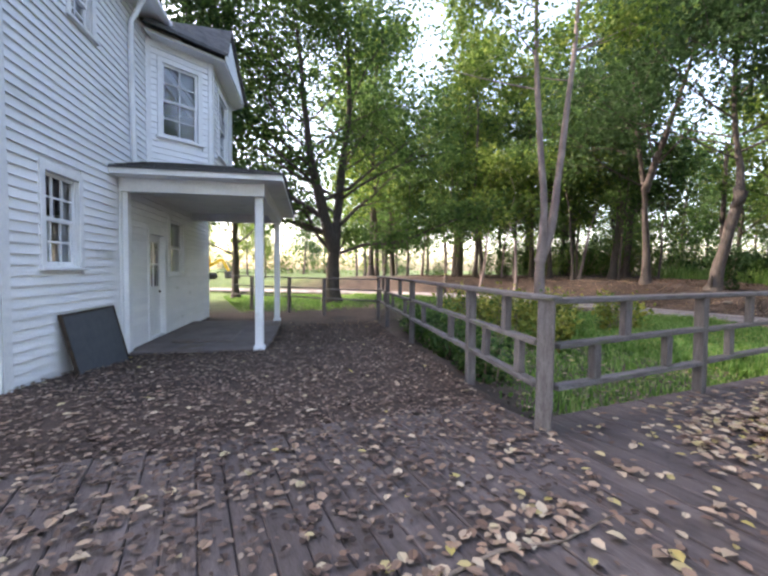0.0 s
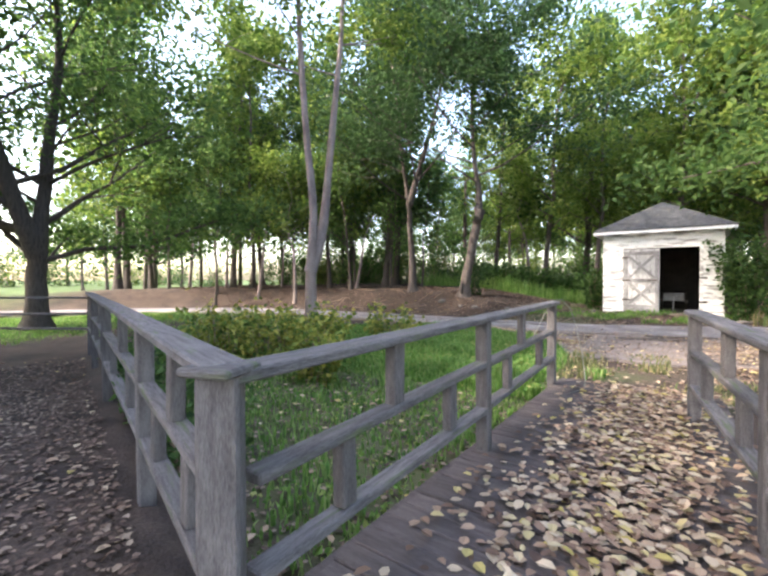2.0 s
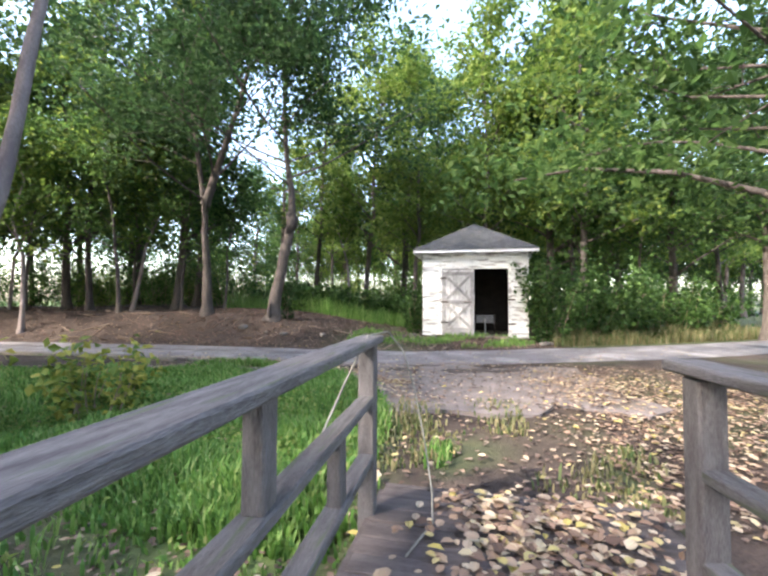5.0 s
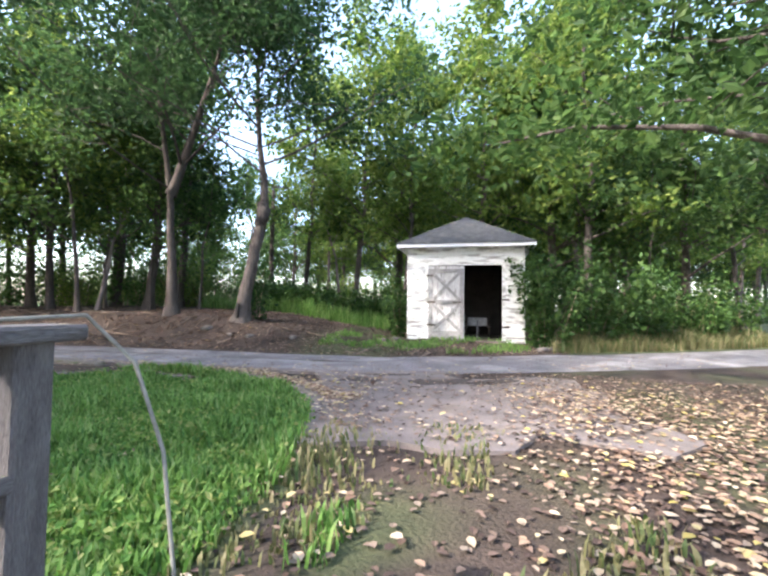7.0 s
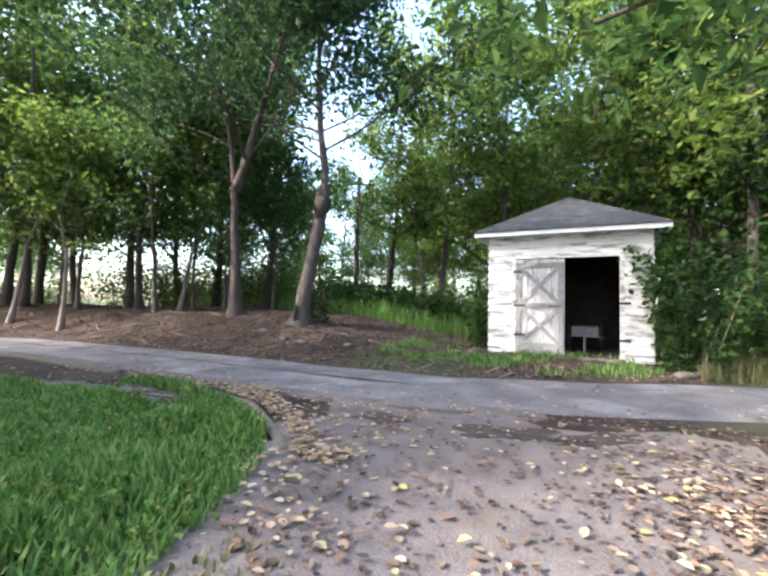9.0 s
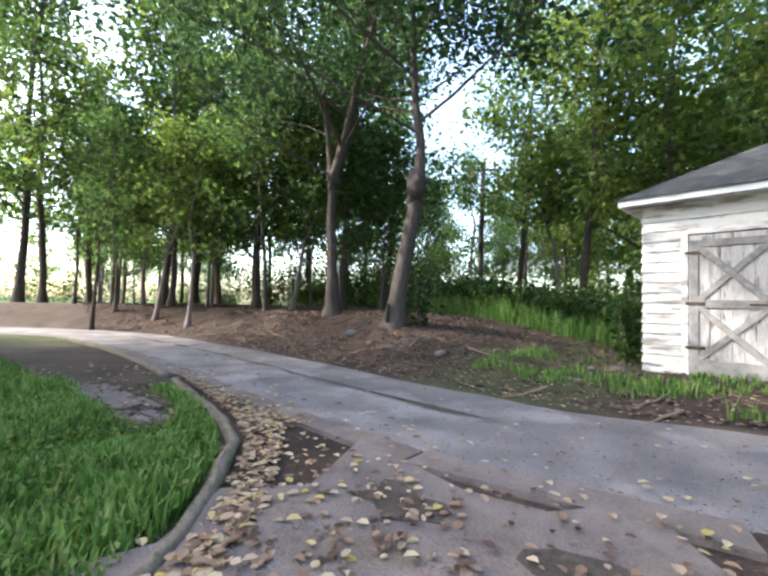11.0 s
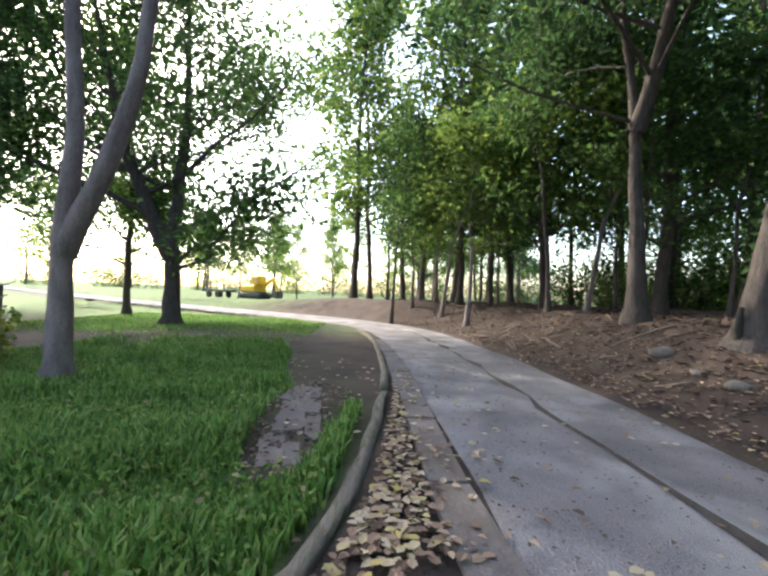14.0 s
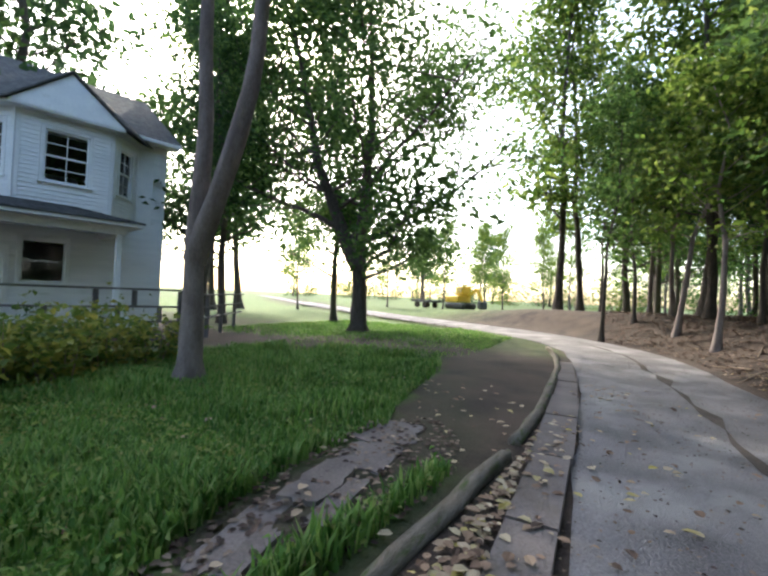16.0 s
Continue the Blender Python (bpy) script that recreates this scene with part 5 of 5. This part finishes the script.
weeds("weeds", "leafy green weeds crowding the grass verge", -4.6, 0.1, 4.4, 9.8, 13000, 0.042, near_mound, 0.15)
weeds("weeds", "leafy green weeds in the grass along the drive", -10.0, -3.8, 3.4, 9.8, 9000, 0.042, near_mound, 0.12)
weeds("weeds", "sparse low weeds inside the deck's corner", -6.5, -0.3, 0.6, 5.0, 1500, 0.05, lambda x, y: y > -0.285 * x + 0.3, 0.09)


def litter(name, label, x0, x1, y0, y1, count, size, material, test, zed, lift=0.02):
    pts = []
    while len(pts) < count:
        for x, y in zip(gr.uniform(x0, x1, 3000), gr.uniform(y0, y1, 3000)):
            if len(pts) < count and test(x, y):
                pts.append((x, y, zed(x, y) + 0.008))
    return tagged(leaves_mesh(name, pts, size, material, gr, None, 0.88, 0.72, 0.13, lift), label, "leaf litter", kind="stuff")


on_deck = lambda x, y: 0.0
heap = lambda x, y: math.exp(-((x - 0.85 + 0.02 * y) / 0.42) ** 2)
litter("fallen_leaves", "tan fallen leaves heaped along the walkway", 0.0, 1.5, -0.6, 4.75, 3600, 0.06, L_FALL, lambda x, y: gr.random() < 0.04 + 0.9 * heap(x, y) * smooth_step(0.2, 1.7, y), on_deck, 0.05)
litter("fallen_leaves", "scattered pale fallen leaves on the dark deck", -0.7, 1.9, -5.5, 0.0, 520, 0.06, L_FALL, lambda x, y: True, on_deck)
litter("fallen_leaves", "drift of fallen leaves along a deck board", 0.35, 1.1, -3.0, -0.6, 190, 0.06, L_FALL, lambda x, y: abs(x - 0.95 + 0.12 * (y + 1.8)) < 0.14, on_deck)
litter("leaf_litter", "dark brown leaf mulch covering the yard by the house", -8.0, 1.9, -6.0, 2.4, 34000, 0.04, L_BROWN, lambda x, y: y < -0.285 * x - 0.1 and gr.random() < 0.16 + 0.84 * smooth_step(1.3, -0.5, x), lambda x, y: max(ground_z(x, y), 0.0 if x > -0.8 else -9), 0.02)
litter("leaf_litter", "pale fallen leaves among the yard's mulch", -8.5, -0.5, -6.0, 2.6, 620, 0.062, L_FALL, lambda x, y: y < -0.285 * x - 0.1, lambda x, y: max(ground_z(x, y), 0.0 if x > -0.8 else -9))
litter("fallen_leaves", "fallen leaves between walkway and drive", -1.2, 5.0, 4.8, 11.2, 4800, 0.06, L_FALL, lambda x, y: drive_off(x, y) < -1.1 and gr.random() < 0.10 + 0.8 * smooth_step(0.9, 2.0, x + 0.25 * noise.noise((x, y, 0))) * smooth_step(10.5, 8.8, y) + 0.6 * math.exp(-((x + 0.95 + 0.6 * (y - 8.2)) / 0.35) ** 2) * (y > 7.2), lambda x, y: max(ground_z(x, y), -0.07 if ((x - 0.55) / 2.1) ** 2 + ((y - 8.9) / 1.8) ** 2 < 1 else -9), 0.035)
litter("fallen_leaves", "leaves gathered between log and edging strip", -7.0, -0.6, 8.2, 10.3, 1500, 0.06, L_FALL, lambda x, y: log_y(x) + 0.12 < y and drive_off(x, y) < -HALF - 0.27 + 0.25 * (gr.random() < 0.15) and (x < -2.6 or y - log_y(x) < 0.45 or gr.random() < 0.1), lambda x, y: max(ground_z(x, y), -0.085), 0.03)
litter("fallen_leaves", "yellow leaves scattered over the drive", -9.0, 6.0, 9.8, 15.5, 420, 0.06, L_FALL, lambda x, y: abs(drive_off(x, y)) < 1.3 and gr.random() < 0.25 + 0.75 * (drive_off(x, y) < -0.5), lambda x, y: -0.088)
litter("leaf_litter", "brown leaves and twigs covering the wooded bank", -24.0, 3.0, 10.5, 22.0, 27000, 0.075, L_BROWN, lambda x, y: 1.35 < drive_off(x, y) < 9 and gr.random() < 1.0 - 0.75 * grass_amount(x, y), ground_z, 0.02)
litter("fallen_leaves", "pale leaves fallen along the bank's foot", -12.0, 3.5, 12.0, 16.5, 1300, 0.06, L_FALL, lambda x, y: 1.3 < drive_off(x, y) < 3.2, ground_z, 0.02)
litter("fallen_leaves", "sparse fallen leaves in the grass", -8.0, 0.0, 0.6, 9.8, 760, 0.066, L_FALL, lambda x, y: drive_off(x, y) < -1.5 and y > -0.285 * x + 0.3, lambda x, y: ground_z(x, y) + 0.03)
litter("leaf_litter", "dark brown leaf scraps between walkway and drive", -0.9, 6.5, 4.8, 11.4, 9000, 0.05, L_BROWN, lambda x, y: drive_off(x, y) < -1.2 and gr.random() < 0.25 + 0.75 * smooth_step(0.5, 2.2, x), lambda x, y: max(ground_z(x, y), -0.07 if ((x - 0.55) / 2.1) ** 2 + ((y - 8.9) / 1.8) ** 2 < 1 else -9), 0.02)
litter("leaf_litter", "brown leaf scraps among the thin weeds", -6.5, -0.25, 0.5, 5.5, 3600, 0.045, L_BROWN, lambda x, y: y > -0.285 * x + 0.25 and gr.random() < smooth_step(5.7, 3.5, y), ground_z, 0.03)
litter("leaf_litter", "small dark scraps and grit on the drive", -12.0, 3.5, 9.9, 15.2, 3800, 0.022, L_BROWN, lambda x, y: abs(drive_off(x, y)) < 1.25, lambda x, y: -0.09, 0.012)
litter("leaf_litter", "leaf scraps round the broken slabs", -6.6, -3.0, 8.4, 9.7, 900, 0.045, L_BROWN, lambda x, y: (x + 4.7) ** 2 / 2.2 + (y - 9.1) ** 2 / 0.3 < 1, ground_z, 0.02)
for i in range(16):                 # hedgerow far across the lawn
    s = rt.uniform(1.5, 2.6)
    x, y = -88 - rt.uniform(0, 20), -62 + i * 7.5
    copy_thing(unders[i % 3], pose(x, y, ground_z(x, y) - 0.1, 0, 0, rt.uniform(0, 360))).scale = (s * 1.6, s * 1.6, s)
rk = random.Random(5)
for i in range(44):
    x, y = rk.uniform(-13, 2), 0
    o = rk.uniform(1.6, 4.5)
    j = int(np.abs(LXY[:, 0] - x).argmin())
    y = LXY[j][1] + o
    a, L = rk.uniform(0, 6.28), rk.uniform(0.3, 1.2)
    V, F = [], []
    p = [(x + math.cos(a) * L * k / 4 + rk.uniform(-.03, .03), y + math.sin(a) * L * k / 4 + rk.uniform(-.03, .03), 0) for k in range(5)]
    p = [(u, v, ground_z(u, v) + 0.02) for u, v, w in p]
    tube(V, F, p, [0.022, 0.02, 0.017, 0.013, 0.006], 6)
    tagged(raw("stick", V, F, M_TWIG, None, True), "bare fallen stick lying on the leafy bank", "stick", "fallen sticks")
V, F = [], []
tube(V, F, [(0.95, -1.5, 0.012), (0.92, -1.2, 0.014), (0.98, -0.9, 0.012), (0.94, -0.5, 0.01)], [0.009, 0.009, 0.007, 0.004], 6)
tagged(raw("stick", V, F, M_TWIG, None, True), "thin dead branch lying on the deck", "stick")
for i in range(9):
    x, y = ((-6.0, 13.9), (-5.4, 13.9), (-6.9, 14.1), (-1.9, 15.2), (-1.6, 15.5), (2.4, 15.3), (-3.1, 14.4), (-4.2, 14.1), (2.7, 15.5))[i]
    bm = bmesh.new()
    bmesh.ops.create_icosphere(bm, subdivisions=2, radius=1)
    for v in bm.verts:
        v.co *= 1 + 0.35 * noise.noise(v.co * 1.4 + Vector((i * 9, 0, 0)))
    s = 0.07 + 0.04 * (i % 3)
    bmesh.ops.transform(bm, matrix=pose(x, y, ground_z(x, y) + 0.02, 0, 0, 40 * i) @ Matrix.Diagonal((s * 1.3, s, s * 0.6, 1)), verts=bm.verts)
    tagged(link("rock", bm, M_STONE, smooth=True), "rough grey stone half sunk in the leafy bank", "rock", "stones on the bank")
